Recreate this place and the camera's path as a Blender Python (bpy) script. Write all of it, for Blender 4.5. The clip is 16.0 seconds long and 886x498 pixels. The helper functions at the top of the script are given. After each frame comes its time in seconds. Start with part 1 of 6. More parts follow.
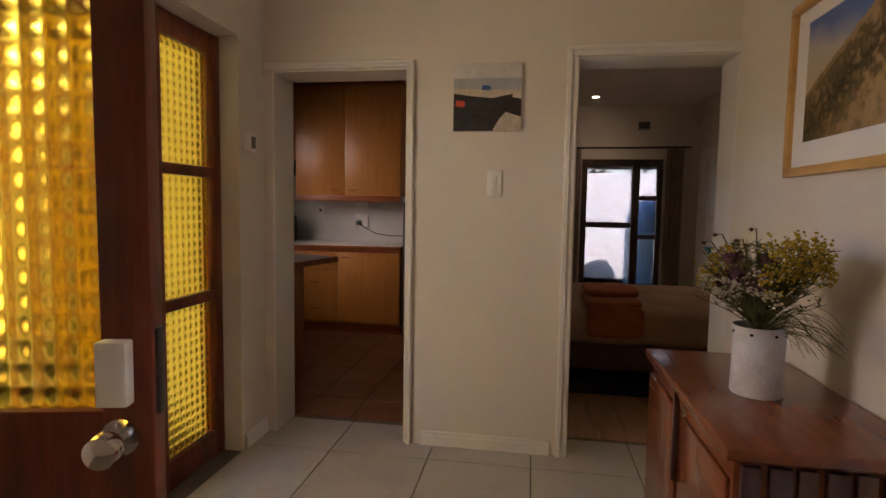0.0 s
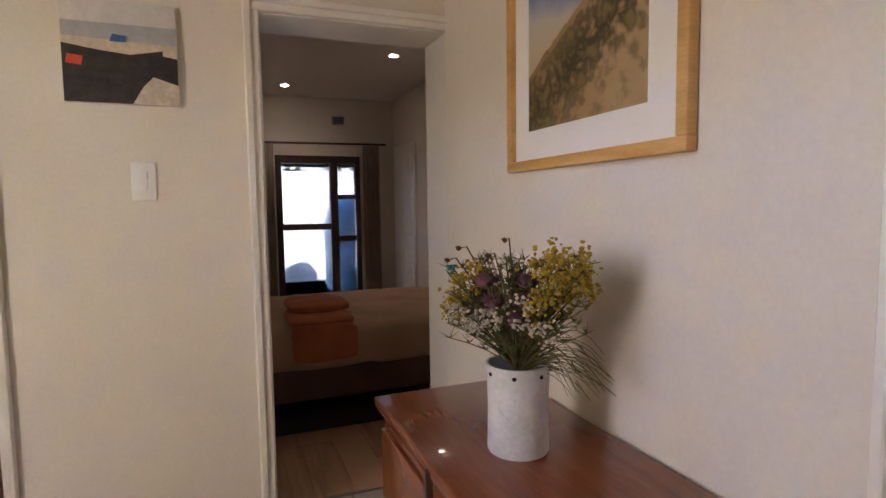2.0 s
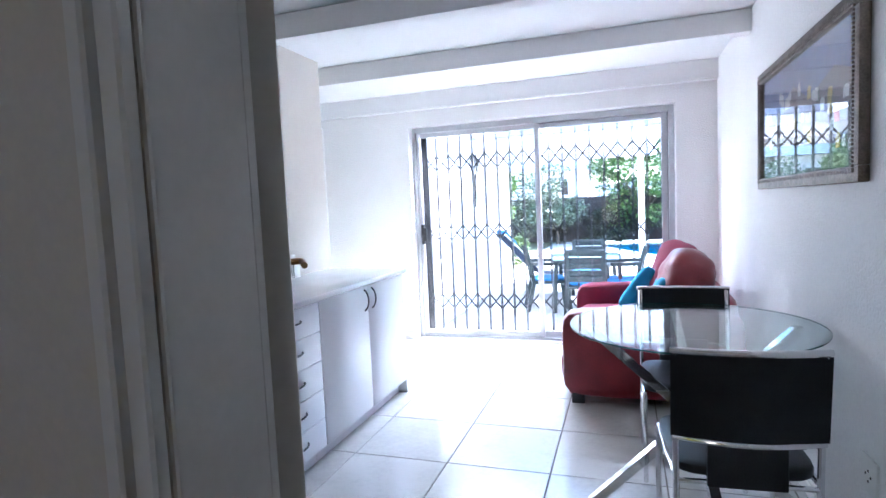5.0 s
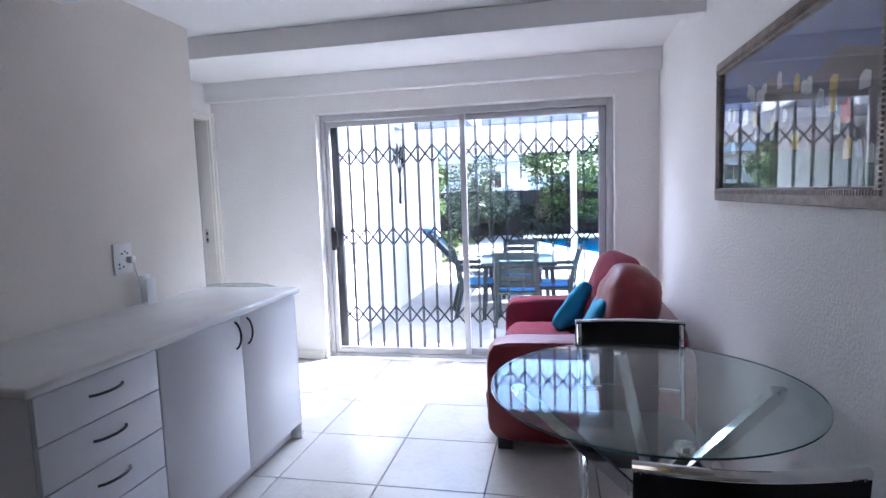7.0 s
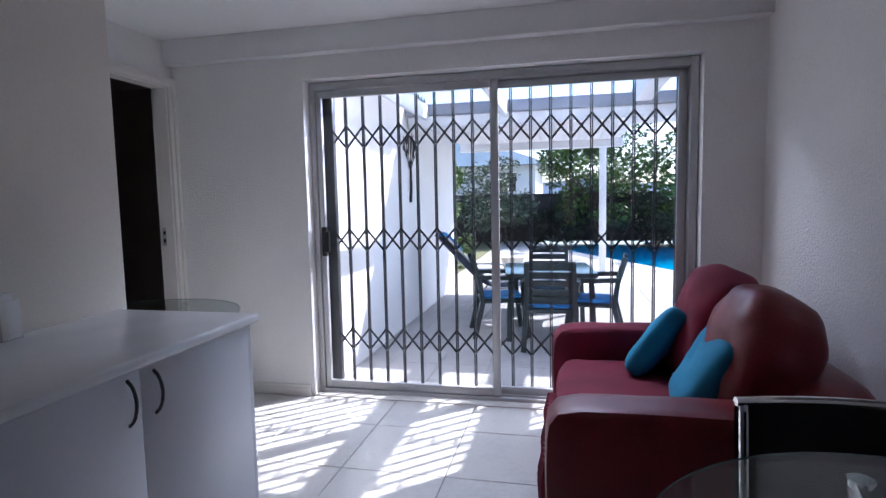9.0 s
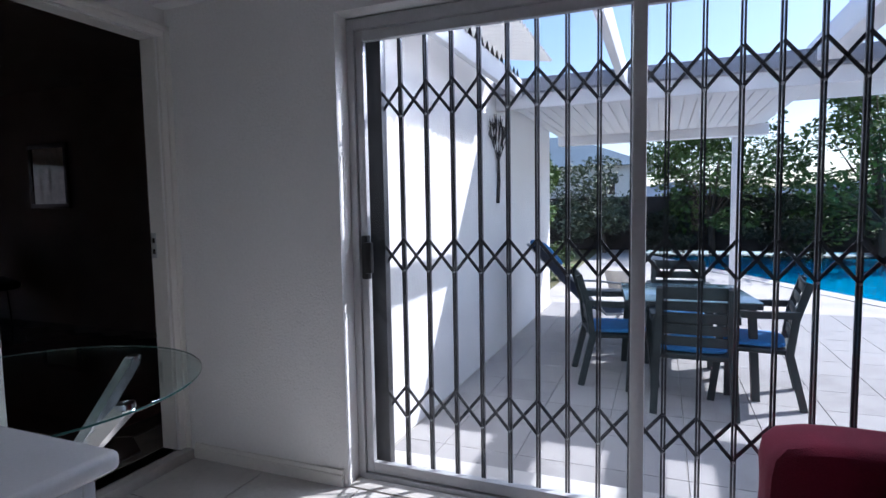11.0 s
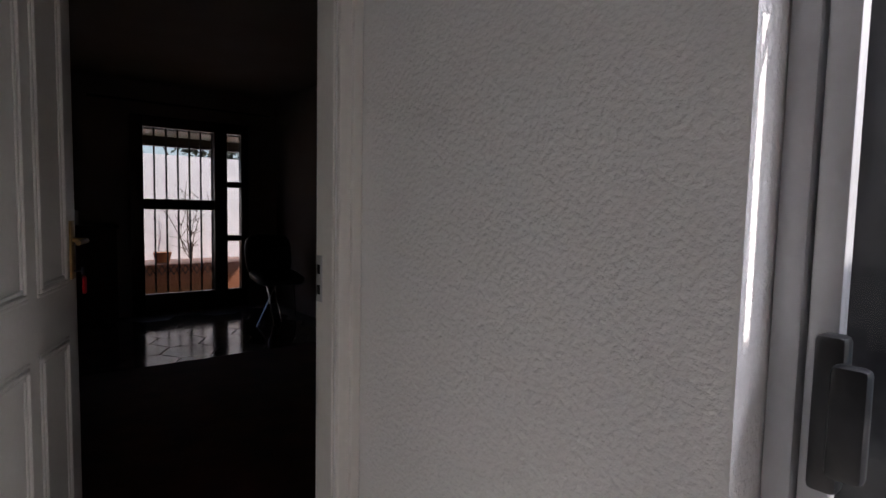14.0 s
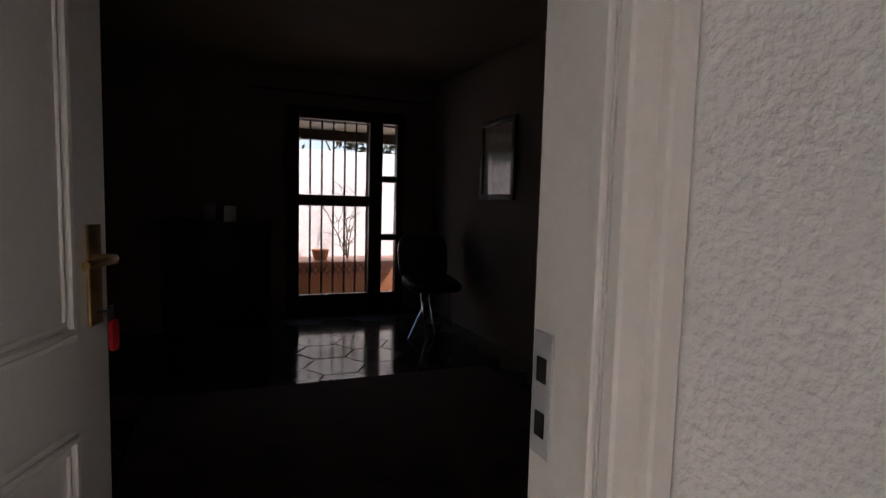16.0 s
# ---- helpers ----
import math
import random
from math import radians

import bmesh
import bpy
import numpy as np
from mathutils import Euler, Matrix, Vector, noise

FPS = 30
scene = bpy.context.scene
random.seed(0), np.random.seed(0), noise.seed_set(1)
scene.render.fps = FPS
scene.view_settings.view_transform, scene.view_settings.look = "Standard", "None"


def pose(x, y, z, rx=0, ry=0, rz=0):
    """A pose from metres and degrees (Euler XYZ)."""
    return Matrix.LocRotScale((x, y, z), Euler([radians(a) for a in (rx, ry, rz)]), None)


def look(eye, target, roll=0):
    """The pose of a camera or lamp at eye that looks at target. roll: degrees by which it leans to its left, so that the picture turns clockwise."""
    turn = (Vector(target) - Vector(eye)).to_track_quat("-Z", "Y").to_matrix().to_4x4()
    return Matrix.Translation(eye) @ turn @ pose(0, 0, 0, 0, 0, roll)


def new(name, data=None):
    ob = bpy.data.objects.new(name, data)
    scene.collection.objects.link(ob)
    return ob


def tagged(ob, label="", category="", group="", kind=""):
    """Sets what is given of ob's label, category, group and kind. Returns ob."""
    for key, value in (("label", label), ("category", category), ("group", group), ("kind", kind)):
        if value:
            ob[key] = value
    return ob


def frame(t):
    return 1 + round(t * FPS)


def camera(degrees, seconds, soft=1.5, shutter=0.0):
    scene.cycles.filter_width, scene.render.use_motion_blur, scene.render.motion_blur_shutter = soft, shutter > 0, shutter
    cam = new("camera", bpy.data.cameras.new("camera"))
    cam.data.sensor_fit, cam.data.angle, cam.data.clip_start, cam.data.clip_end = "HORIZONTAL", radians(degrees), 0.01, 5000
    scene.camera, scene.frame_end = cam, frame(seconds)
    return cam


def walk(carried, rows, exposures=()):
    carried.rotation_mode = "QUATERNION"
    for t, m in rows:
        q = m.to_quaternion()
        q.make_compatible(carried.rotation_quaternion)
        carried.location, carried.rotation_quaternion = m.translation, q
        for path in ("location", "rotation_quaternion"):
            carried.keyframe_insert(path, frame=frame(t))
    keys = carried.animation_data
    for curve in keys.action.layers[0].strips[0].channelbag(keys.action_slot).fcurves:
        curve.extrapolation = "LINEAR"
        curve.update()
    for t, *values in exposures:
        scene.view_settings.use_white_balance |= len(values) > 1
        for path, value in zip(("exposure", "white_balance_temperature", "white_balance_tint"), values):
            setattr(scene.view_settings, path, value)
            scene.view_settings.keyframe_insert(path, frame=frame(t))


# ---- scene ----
cam = camera(77.9, 16.0)
PATH = [
    (0, (-0.006, 0.118, 1.304), (-0.324, 2.087, 1.15), 0.9),
    (0.5, (-0.029, 0.288, 1.299), (-0.039, 2.282, 1.147), 0.4),
    (1, (-0.019, 0.49, 1.319), (0.194, 2.472, 1.163), -0.2),
    (1.5, (0.008, 0.667, 1.323), (0.411, 2.62, 1.169), -0.5),
    (2, (0.059, 0.78, 1.329), (0.791, 2.634, 1.172), -0.8),
    (2.5, (0.123, 0.846, 1.32), (1.26, 2.486, 1.178), -0.8),
    (3, (0.187, 0.846, 1.313), (1.593, 2.261, 1.168), -1.8),
    (3.5, (0.259, 0.826, 1.323), (1.848, 2.03, 1.17), -2.3),
    (4, (0.349, 0.827, 1.324), (2.085, 1.809, 1.172), -2.8),
    (4.5, (0.455, 0.846, 1.334), (2.288, 1.629, 1.178), -2.8),
    (5, (0.594, 0.862, 1.317), (2.486, 1.493, 1.166), -2.6),
    (7.5, (1.498, 0.899, 1.417), (3.448, 1.296, 1.218), -1.8),
    (8, (1.744, 0.986, 1.391), (3.693, 1.389, 1.198), -1.4),
    (10.5, (3.283, 1.445, 1.265), (5.18, 2.06, 1.11), -1.3),
    (11, (3.595, 1.543, 1.278), (5.446, 2.285, 1.123), -1.0),
    (11.5, (3.85, 1.685, 1.269), (5.622, 2.601, 1.12), -0.7),
    (12, (4.12, 1.84, 1.286), (5.795, 2.923, 1.139), -0.3),
    (12.5, (4.392, 2.001, 1.283), (5.97, 3.221, 1.144), -0.2),
    (13, (4.636, 2.157, 1.284), (6.073, 3.541, 1.142), 0.4),
    (13.5, (4.822, 2.364, 1.3), (6.144, 3.857, 1.151), 0.6),
    (14, (4.955, 2.559, 1.3), (6.193, 4.123, 1.154), 1.2),
    (14.5, (5.095, 2.807, 1.263), (6.239, 4.44, 1.105), 0.4),
    (15, (5.202, 3.034, 1.265), (6.191, 4.765, 1.107), 1.3),
    (15.5, (5.267, 3.251, 1.287), (6.128, 5.048, 1.12), 1.3),
    (16, (5.303, 3.456, 1.294), (6.07, 5.295, 1.126), 1.5),
]
EXPOSE = [(0.0, 5.1, 6900, 25), (0.6, 5.55, 6500, 24), (1.5, 5.95, 6250, 23), (2.0, 5.85, 6000, 22), (2.5, 5.85, 5700, 19), (3.0, 5.55, 5650, 17), (3.5, 4.5, 5600, 16), (4.2, 3.9, 5450, 13),
          (5.0, 3.65, 5200, 12), (7.5, 2.4, 5450, 18), (8.0, 2.05, 5500, 19), (10.5, 0.5, 5500, 16), (12.5, 0.65, 5850, 16), (13.5, 0.8, 6200, 18), (15.0, 1.05, 6550, 19), (16.0, 1.6, 6750, 20)]
walk(cam, [(t, look(eye, target, roll)) for t, eye, target, roll in PATH], EXPOSE)

# ---- light ----
world = bpy.data.worlds.new("sky")
scene.world = world
world.use_nodes = True
wn = world.node_tree
sky = wn.nodes.new("ShaderNodeTexSky")
sky.sky_type, sky.sun_disc = "NISHITA", False
sky.sun_elevation, sky.sun_rotation = radians(44), radians(137)
wn.nodes["Background"].inputs["Strength"].default_value = 0.15
wn.links.new(sky.outputs[0], wn.nodes["Background"].inputs["Color"])
sun = new("sun", bpy.data.lights.new("sun", "SUN"))
sun.data.energy, sun.data.angle, sun.data.color = 5.0, radians(0.55), (1.0, 0.95, 0.87)
sun.matrix_world = look((9.2, -10, 13.1), (0, 0, 0))


def area_lamp(name, eye, target, w, h, power, colour=(1, 1, 1)):
    """A rectangular area lamp: the sky's light in the front door, added fill elsewhere."""
    d = bpy.data.lights.new(name, "AREA")
    d.shape, d.size, d.size_y, d.energy, d.color = "RECTANGLE", w, h, power, colour
    ob = new(name, d)
    ob.matrix_world = look(eye, target)
    return ob


def spot_lamp(name, at, power, colour, size=2.2):
    d = bpy.data.lights.new(name, "SPOT")
    d.energy, d.color, d.spot_size, d.spot_blend, d.shadow_soft_size = power, colour, size, 0.6, 0.04
    ob = new(name, d)
    ob.matrix_world = look(at, (at[0], at[1] + 0.001, at[2] - 1))
    return ob


area_lamp("front_door_daylight", (-1.70, 1.25, 1.35), (0, 1.5, 1.1), 0.5, 1.1, 0.36, (1.0, 0.82, 0.60))
# Added fill lamp for the kitchen; no window is built there.
kl = area_lamp("kitchen_fill_lamp", (-3.4, 4.3, 1.75), (-1.75, 5.4, 1.1), 0.75, 0.7, 0.25, (1.0, 0.91, 0.81))
kl.data.spread = radians(70)
# Added fill lamp, unseen above the door head, to brighten the living room.
sl = area_lamp("sliding_door_fill_lamp", (6.06, 1.80, 2.30), (4.2, 1.90, 1.0), 1.5, 0.3, 36, (0.90, 0.94, 1.0))
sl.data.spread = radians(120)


# ---- materials ----
def mat(name, colour, rough=0.6, metal=0.0, vary=0.12, scale=4.0, fine=60.0, bump=0.15, bump_scale=None, dist=0.004, coat=0.0, random=0.0, stretch=None, spec=0.5, second=None, mixpos=(0.42, 0.62)):
    """A worn surface: two scales of tone, fine relief; stretch draws the grain out along one axis."""
    m = bpy.data.materials.new(name)
    m.use_nodes = True
    t = m.node_tree
    p = t.nodes["Principled BSDF"]
    p.inputs["Roughness"].default_value, p.inputs["Metallic"].default_value = rough, metal
    p.inputs["Coat Weight"].default_value = coat
    p.inputs["Specular IOR Level"].default_value = spec
    co = t.nodes.new("ShaderNodeTexCoord")
    vec = co.outputs["Object"]
    if stretch:
        mp = t.nodes.new("ShaderNodeMapping")
        mp.inputs["Scale"].default_value = stretch
        t.links.new(vec, mp.inputs["Vector"])
        vec = mp.outputs[0]
    big, small = t.nodes.new("ShaderNodeTexNoise"), t.nodes.new("ShaderNodeTexNoise")
    for n, s, d in ((big, scale, 4), (small, fine, 3)):
        n.inputs["Scale"].default_value, n.inputs["Detail"].default_value = s, d
        t.links.new(vec, n.inputs["Vector"])
    add = t.nodes.new("ShaderNodeMath")
    add.operation = "MULTIPLY_ADD"
    add.inputs[1].default_value = 0.6
    t.links.new(small.outputs["Fac"], add.inputs[0])
    t.links.new(big.outputs["Fac"], add.inputs[2])
    last = add.outputs[0]
    if random:
        oi = t.nodes.new("ShaderNodeObjectInfo")
        ra = t.nodes.new("ShaderNodeMath")
        ra.operation = "MULTIPLY_ADD"
        ra.inputs[1].default_value = random
        t.links.new(oi.outputs["Random"], ra.inputs[0])
        t.links.new(last, ra.inputs[2])
        last = ra.outputs[0]
    ramp = t.nodes.new("ShaderNodeValToRGB")
    lo = tuple(c * (1 - vary) for c in colour)
    hi = second or tuple(min(1, c * (1 + vary)) for c in colour)
    ramp.color_ramp.elements[0].position, ramp.color_ramp.elements[1].position = mixpos[0] + 0.15, mixpos[1] + 0.4 + random * 0.5
    ramp.color_ramp.elements[0].color, ramp.color_ramp.elements[1].color = (*lo, 1), (*hi, 1)
    t.links.new(last, ramp.inputs[0])
    t.links.new(ramp.outputs[0], p.inputs["Base Color"])
    if bump:
        bn = t.nodes.new("ShaderNodeBump")
        bn.inputs["Strength"].default_value, bn.inputs["Distance"].default_value = bump, dist
        src = small
        if bump_scale:
            src = t.nodes.new("ShaderNodeTexNoise")
            src.inputs["Scale"].default_value, src.inputs["Detail"].default_value = bump_scale, 4
            t.links.new(vec, src.inputs["Vector"])
        t.links.new(src.outputs["Fac"], bn.inputs["Height"])
        t.links.new(bn.outputs[0], p.inputs["Normal"])
    return m


def glass(name, tint=(1, 1, 1), rough=0.0, bump=0.0, bscale=20.0, ior=1.45, cells=False):
    """Window or table glass: see-through by tint, mirror-like by its Fresnel gloss."""
    m = bpy.data.materials.new(name)
    m.use_nodes = True
    t = m.node_tree
    for n in list(t.nodes):
        if n.bl_idname == "ShaderNodeBsdfPrincipled":
            t.nodes.remove(n)
    out = t.nodes["Material Output"]
    tr, gl, mx, lw = (t.nodes.new("ShaderNode" + k) for k in ("BsdfTransparent", "BsdfGlossy", "MixShader", "LayerWeight"))
    tr.inputs[0].default_value = (*tint, 1)
    gl.inputs["Roughness"].default_value = rough
    lw.inputs["Blend"].default_value = 0.5
    pw, sc = t.nodes.new("ShaderNodeMath"), t.nodes.new("ShaderNodeMath")
    pw.operation, sc.operation = "POWER", "MULTIPLY_ADD"
    pw.inputs[1].default_value = 5.0
    f0 = ((ior - 1) / (ior + 1)) ** 2
    sc.inputs[1].default_value, sc.inputs[2].default_value = 1 - f0, f0
    t.links.new(lw.outputs["Facing"], pw.inputs[0])
    t.links.new(pw.outputs[0], sc.inputs[0])
    t.links.new(sc.outputs[0], mx.inputs[0])
    t.links.new(tr.outputs[0], mx.inputs[1])
    t.links.new(gl.outputs[0], mx.inputs[2])
    t.links.new(mx.outputs[0], out.inputs[0])
    return m


def amber_glass(name):
    """Thick cast amber glass that breaks the view up into small lit squares."""
    m = bpy.data.materials.new(name)
    m.use_nodes = True
    p = m.node_tree.nodes["Principled BSDF"]
    p.inputs["Base Color"].default_value = (0.95, 0.62, 0.06, 1)
    p.inputs["Roughness"].default_value = 0.22
    p.inputs["Transmission Weight"].default_value = 1.0
    p.inputs["IOR"].default_value = 1.45
    return m


PLASTER = mat("cream_plaster", (0.74, 0.68, 0.60), 0.85, vary=0.05, scale=1.5, fine=90, bump=0.25, bump_scale=140, dist=0.002)
ROUGHCAST = mat("white_rough_plaster", (0.85, 0.83, 0.81), 0.85, vary=0.04, scale=1.2, fine=70, bump=0.8, bump_scale=85, dist=0.006)
# Lounge dimness put into the colour; the plaster's own colour is unknown.
LOUNGE_SHADE = mat("shaded_lounge_plaster", (0.26, 0.21, 0.18), 0.9, vary=0.1, scale=2, fine=70, bump=0.3)
CEILING = mat("white_ceiling", (0.86, 0.85, 0.84), 0.9, vary=0.03, scale=1, bump=0.1)
WHITE_PAINT = mat("white_gloss_paint", (0.80, 0.77, 0.72), 0.35, vary=0.04, scale=3, bump=0.06, bump_scale=25)
WHITE_PANEL = mat("white_melamine", (0.72, 0.72, 0.74), 0.3, vary=0.02, scale=2, bump=0.03)
WORKTOP = mat("pale_worktop", (0.80, 0.79, 0.78), 0.22, vary=0.04, scale=6, fine=200, bump=0.02)
TILE = mat("pale_floor_tile", (0.49, 0.47, 0.44), 0.16, vary=0.07, scale=5, fine=40, bump=0.03, random=0.25)
GROUT = mat("grey_grout", (0.16, 0.14, 0.12), 0.9, vary=0.2, scale=12, fine=120)
TERRACOTTA = mat("terracotta_tile", (0.22, 0.085, 0.045), 0.35, vary=0.3, scale=6, fine=40, bump=0.15, random=0.4)
MAHOGANY = mat("red_mahogany", (0.16, 0.034, 0.017), 0.35, vary=0.35, scale=5, fine=30, bump=0.1, stretch=(6, 6, 0.6))
CHEST_WOOD = mat("polished_chest_wood", (0.20, 0.056, 0.020), 0.24, vary=0.22, scale=2, fine=18, bump=0.06, stretch=(7, 0.7, 7), coat=0.3)
DARK_CARVE = mat("dark_carved_wood", (0.075, 0.03, 0.02), 0.45, vary=0.35, scale=6, fine=50, bump=0.2)
CABINET = mat("orange_veneer", (0.50, 0.20, 0.045), 0.35, vary=0.1, scale=3, fine=25, bump=0.05, stretch=(8, 8, 0.7))
CABINET_TRIM = mat("reddish_veneer_trim", (0.30, 0.085, 0.025), 0.4, vary=0.2, scale=3, fine=25, stretch=(0.7, 8, 8))
LAMINATE = mat("laminate_planks", (0.40, 0.24, 0.14), 0.4, vary=0.25, scale=3, fine=25, bump=0.05, stretch=(9, 0.8, 9), random=0.4)
PINE = mat("pine_frame", (0.62, 0.36, 0.12), 0.4, vary=0.15, scale=4, fine=40, stretch=(1, 1, 5))
GILT = mat("dull_gilt_frame", (0.20, 0.16, 0.13), 0.45, metal=0.3, vary=0.35, scale=20, fine=150, bump=0.4)
MOUNT = mat("white_mount_card", (0.82, 0.81, 0.80), 0.9, vary=0.02)
ALU = mat("pale_aluminium", (0.50, 0.50, 0.51), 0.4, metal=0.25, vary=0.06, scale=6, bump=0.03)
STEEL_DARK = mat("dark_grille_steel", (0.055, 0.055, 0.06), 0.4, metal=0.4, vary=0.25, scale=20, fine=90, bump=0.1)
BLACK_PLASTIC = mat("black_plastic", (0.012, 0.012, 0.013), 0.4, vary=0.2, scale=20)
CHROME = mat("chrome", (0.75, 0.75, 0.76), 0.08, metal=1.0, vary=0.03, scale=8, bump=0)
BRASS = mat("worn_brass", (0.45, 0.30, 0.13), 0.35, metal=0.9, vary=0.3, scale=20)
LEATHER = mat("black_leather", (0.014, 0.014, 0.016), 0.42, vary=0.3, scale=12, fine=160, bump=0.25)
SOFA = mat("red_sofa_leather", (0.17, 0.012, 0.016), 0.42, vary=0.25, scale=5, fine=120, bump=0.2)
THROW = mat("crimson_throw", (0.15, 0.004, 0.022), 0.9, vary=0.25, scale=6, fine=220, bump=0.4)
CYAN = mat("turquoise_cushion", (0.015, 0.22, 0.38), 0.85, vary=0.15, scale=8, fine=240, bump=0.35)
BEDDING = mat("tan_bedspread", (0.42, 0.27, 0.17), 0.9, vary=0.15, scale=4, fine=150, bump=0.3)
BED_BASE = mat("brown_bed_base", (0.11, 0.06, 0.045), 0.9, vary=0.2, scale=6, fine=150, bump=0.2)
THROW_ORANGE = mat("rust_blanket", (0.42, 0.13, 0.05), 0.95, vary=0.2, scale=6, fine=200, bump=0.4)
RUG = mat("dark_rug", (0.025, 0.025, 0.03), 0.95, vary=0.3, scale=10, fine=200, bump=0.5)
DARK_FRAME = mat("dark_brown_timber", (0.045, 0.022, 0.014), 0.4, vary=0.3, scale=6, fine=50, stretch=(6, 6, 0.6))
CURTAIN = mat("beige_curtain", (0.42, 0.33, 0.25), 0.95, vary=0.12, scale=6, fine=200, bump=0.3)
ENAMEL = mat("whitewashed_tin", (0.66, 0.66, 0.67), 0.5, vary=0.14, scale=14, fine=90, bump=0.2)
DARK_HOLE = mat("dark_hole", (0.01, 0.01, 0.01), 0.9)
EXTERIOR = mat("white_outside_render", (0.78, 0.76, 0.74), 0.9, vary=0.06, scale=2, fine=50, bump=0.6, bump_scale=60, dist=0.006)
ROOF_SHEET = mat("white_painted_roof", (0.74, 0.74, 0.76), 0.6, vary=0.06, scale=3)
GUTTER = mat("grey_gutter", (0.24, 0.25, 0.29), 0.5, vary=0.1, scale=5)
PAVER = mat("pale_patio_paver", (0.31, 0.295, 0.285), 0.85, vary=0.16, scale=5, fine=60, bump=0.3, random=0.3)
TERRACE = mat("sandy_terrace_paving", (0.52, 0.48, 0.43), 0.9, vary=0.15, scale=2, fine=40, bump=0.3)
GRASS_GROUND = mat("dry_lawn", (0.15, 0.14, 0.06), 0.95, vary=0.4, scale=0.8, fine=30, bump=0.5)
WATER = mat("pool_water", (0.01, 0.28, 0.50), 0.06, vary=0.1, scale=1.0, fine=6, bump=0.25, bump_scale=5, dist=0.02)
COPING = mat("pool_coping", (0.55, 0.52, 0.48), 0.8, vary=0.12, scale=4)
GARDEN_PLASTIC = mat("dark_green_plastic", (0.016, 0.026, 0.028), 0.5, vary=0.25, scale=12, fine=90, bump=0.1)
SEAT_BLUE = mat("blue_seat_cushion", (0.04, 0.20, 0.48), 0.85, vary=0.2, scale=8, fine=200, bump=0.3)
IRON = mat("black_iron", (0.02, 0.018, 0.018), 0.6, metal=0.4, vary=0.3, scale=30)
LEAF = mat("garden_leaves", (0.055, 0.11, 0.022), 0.6, vary=0.5, scale=1.5, fine=9, bump=0, second=(0.12, 0.20, 0.035))
LEAF_GREY = mat("olive_leaves", (0.075, 0.10, 0.06), 0.6, vary=0.4, scale=2, fine=9, bump=0, second=(0.15, 0.18, 0.10))
LEAF_DARK = mat("dark_hedge_leaves", (0.022, 0.030, 0.014), 0.7, vary=0.5, scale=2, fine=9, bump=0, second=(0.05, 0.06, 0.025))
BARK = mat("bark", (0.10, 0.075, 0.055), 0.9, vary=0.3, scale=8, fine=50, bump=0.6)
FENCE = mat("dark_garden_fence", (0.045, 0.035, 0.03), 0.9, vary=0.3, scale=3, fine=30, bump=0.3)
HILL = mat("distant_hill", (0.10, 0.14, 0.20), 1.0, vary=0.25, scale=0.01, fine=0.05, bump=0)
HOUSE_ROOF = mat("blue_grey_roof", (0.13, 0.18, 0.22), 0.6, vary=0.15, scale=1, fine=8)
HEX_TILE = mat("polished_dark_slate_tile", (0.05, 0.04, 0.036), 0.12, vary=0.3, scale=4, fine=30, bump=0.02, random=0.3, spec=0.18)
YELLOW = mat("dried_yellow_flower", (0.40, 0.28, 0.02), 0.9, vary=0.3, scale=40)
OLIVE = mat("dried_green_stalks", (0.10, 0.10, 0.032), 0.85, vary=0.4, scale=30)
PURPLE = mat("dried_purple_protea", (0.13, 0.06, 0.075), 0.9, vary=0.35, scale=40)
PALE = mat("dried_cream_flower", (0.50, 0.45, 0.36), 0.9, vary=0.3, scale=50)
TEAL = mat("teal_dried_bud", (0.03, 0.16, 0.20), 0.9, vary=0.2, scale=40)
LOUNGE_RUG = mat("dark_red_rug", (0.06, 0.022, 0.016), 0.95, vary=0.35, scale=5, fine=120, bump=0.4)
RED_TAG = mat("red_key_tag", (0.55, 0.012, 0.02), 0.3, vary=0.1, scale=30)
CLAY = mat("orange_clay_pot", (0.42, 0.16, 0.06), 0.8, vary=0.2, scale=12)
WHITE_TILE = mat("white_wall_tile", (0.72, 0.72, 0.70), 0.2, vary=0.04, scale=6, random=0.15)
SWITCH = mat("white_switch_plastic", (0.80, 0.79, 0.76), 0.35, vary=0.02)
GLASS = glass("window_glass", (0.96, 0.97, 0.97), 0.0, ior=1.35)
# Dimming put into the pane tint, to hold down garden light in both rooms.
DIM_BEDROOM_GLASS = glass("dimmed_bedroom_glass", (0.17, 0.175, 0.185), 0.0, ior=1.35)
DIM_LOUNGE_GLASS = glass("dimmed_lounge_glass", (0.66, 0.66, 0.67), 0.0, ior=1.35)
TABLE_GLASS = glass("table_glass", (0.88, 0.94, 0.93), 0.0, ior=1.6)
GLASS_EDGE = mat("green_glass_edge", (0.03, 0.10, 0.09), 0.1, vary=0.1)
PICTURE_GLASS = glass("picture_glass", (0.97, 0.97, 0.97), 0.0, ior=1.5)
TRANSLUCENT = glass("translucent_roof_sheet", (0.80, 0.79, 0.76), 0.3, ior=1.4)
tn = TRANSLUCENT.node_tree
tl, df, m1, m2 = (tn.nodes.new("ShaderNode" + k) for k in ("BsdfTranslucent", "BsdfDiffuse", "MixShader", "MixShader"))
tl.inputs[0].default_value = df.inputs[0].default_value = (0.78, 0.75, 0.70, 1)
m1.inputs[0].default_value, m2.inputs[0].default_value = 0.5, 0.55
tn.links.new(tl.outputs[0], m1.inputs[1])
tn.links.new(df.outputs[0], m1.inputs[2])
tn.links.new(tn.nodes["Mix Shader"].outputs[0], m2.inputs[1])
tn.links.new(m1.outputs[0], m2.inputs[2])
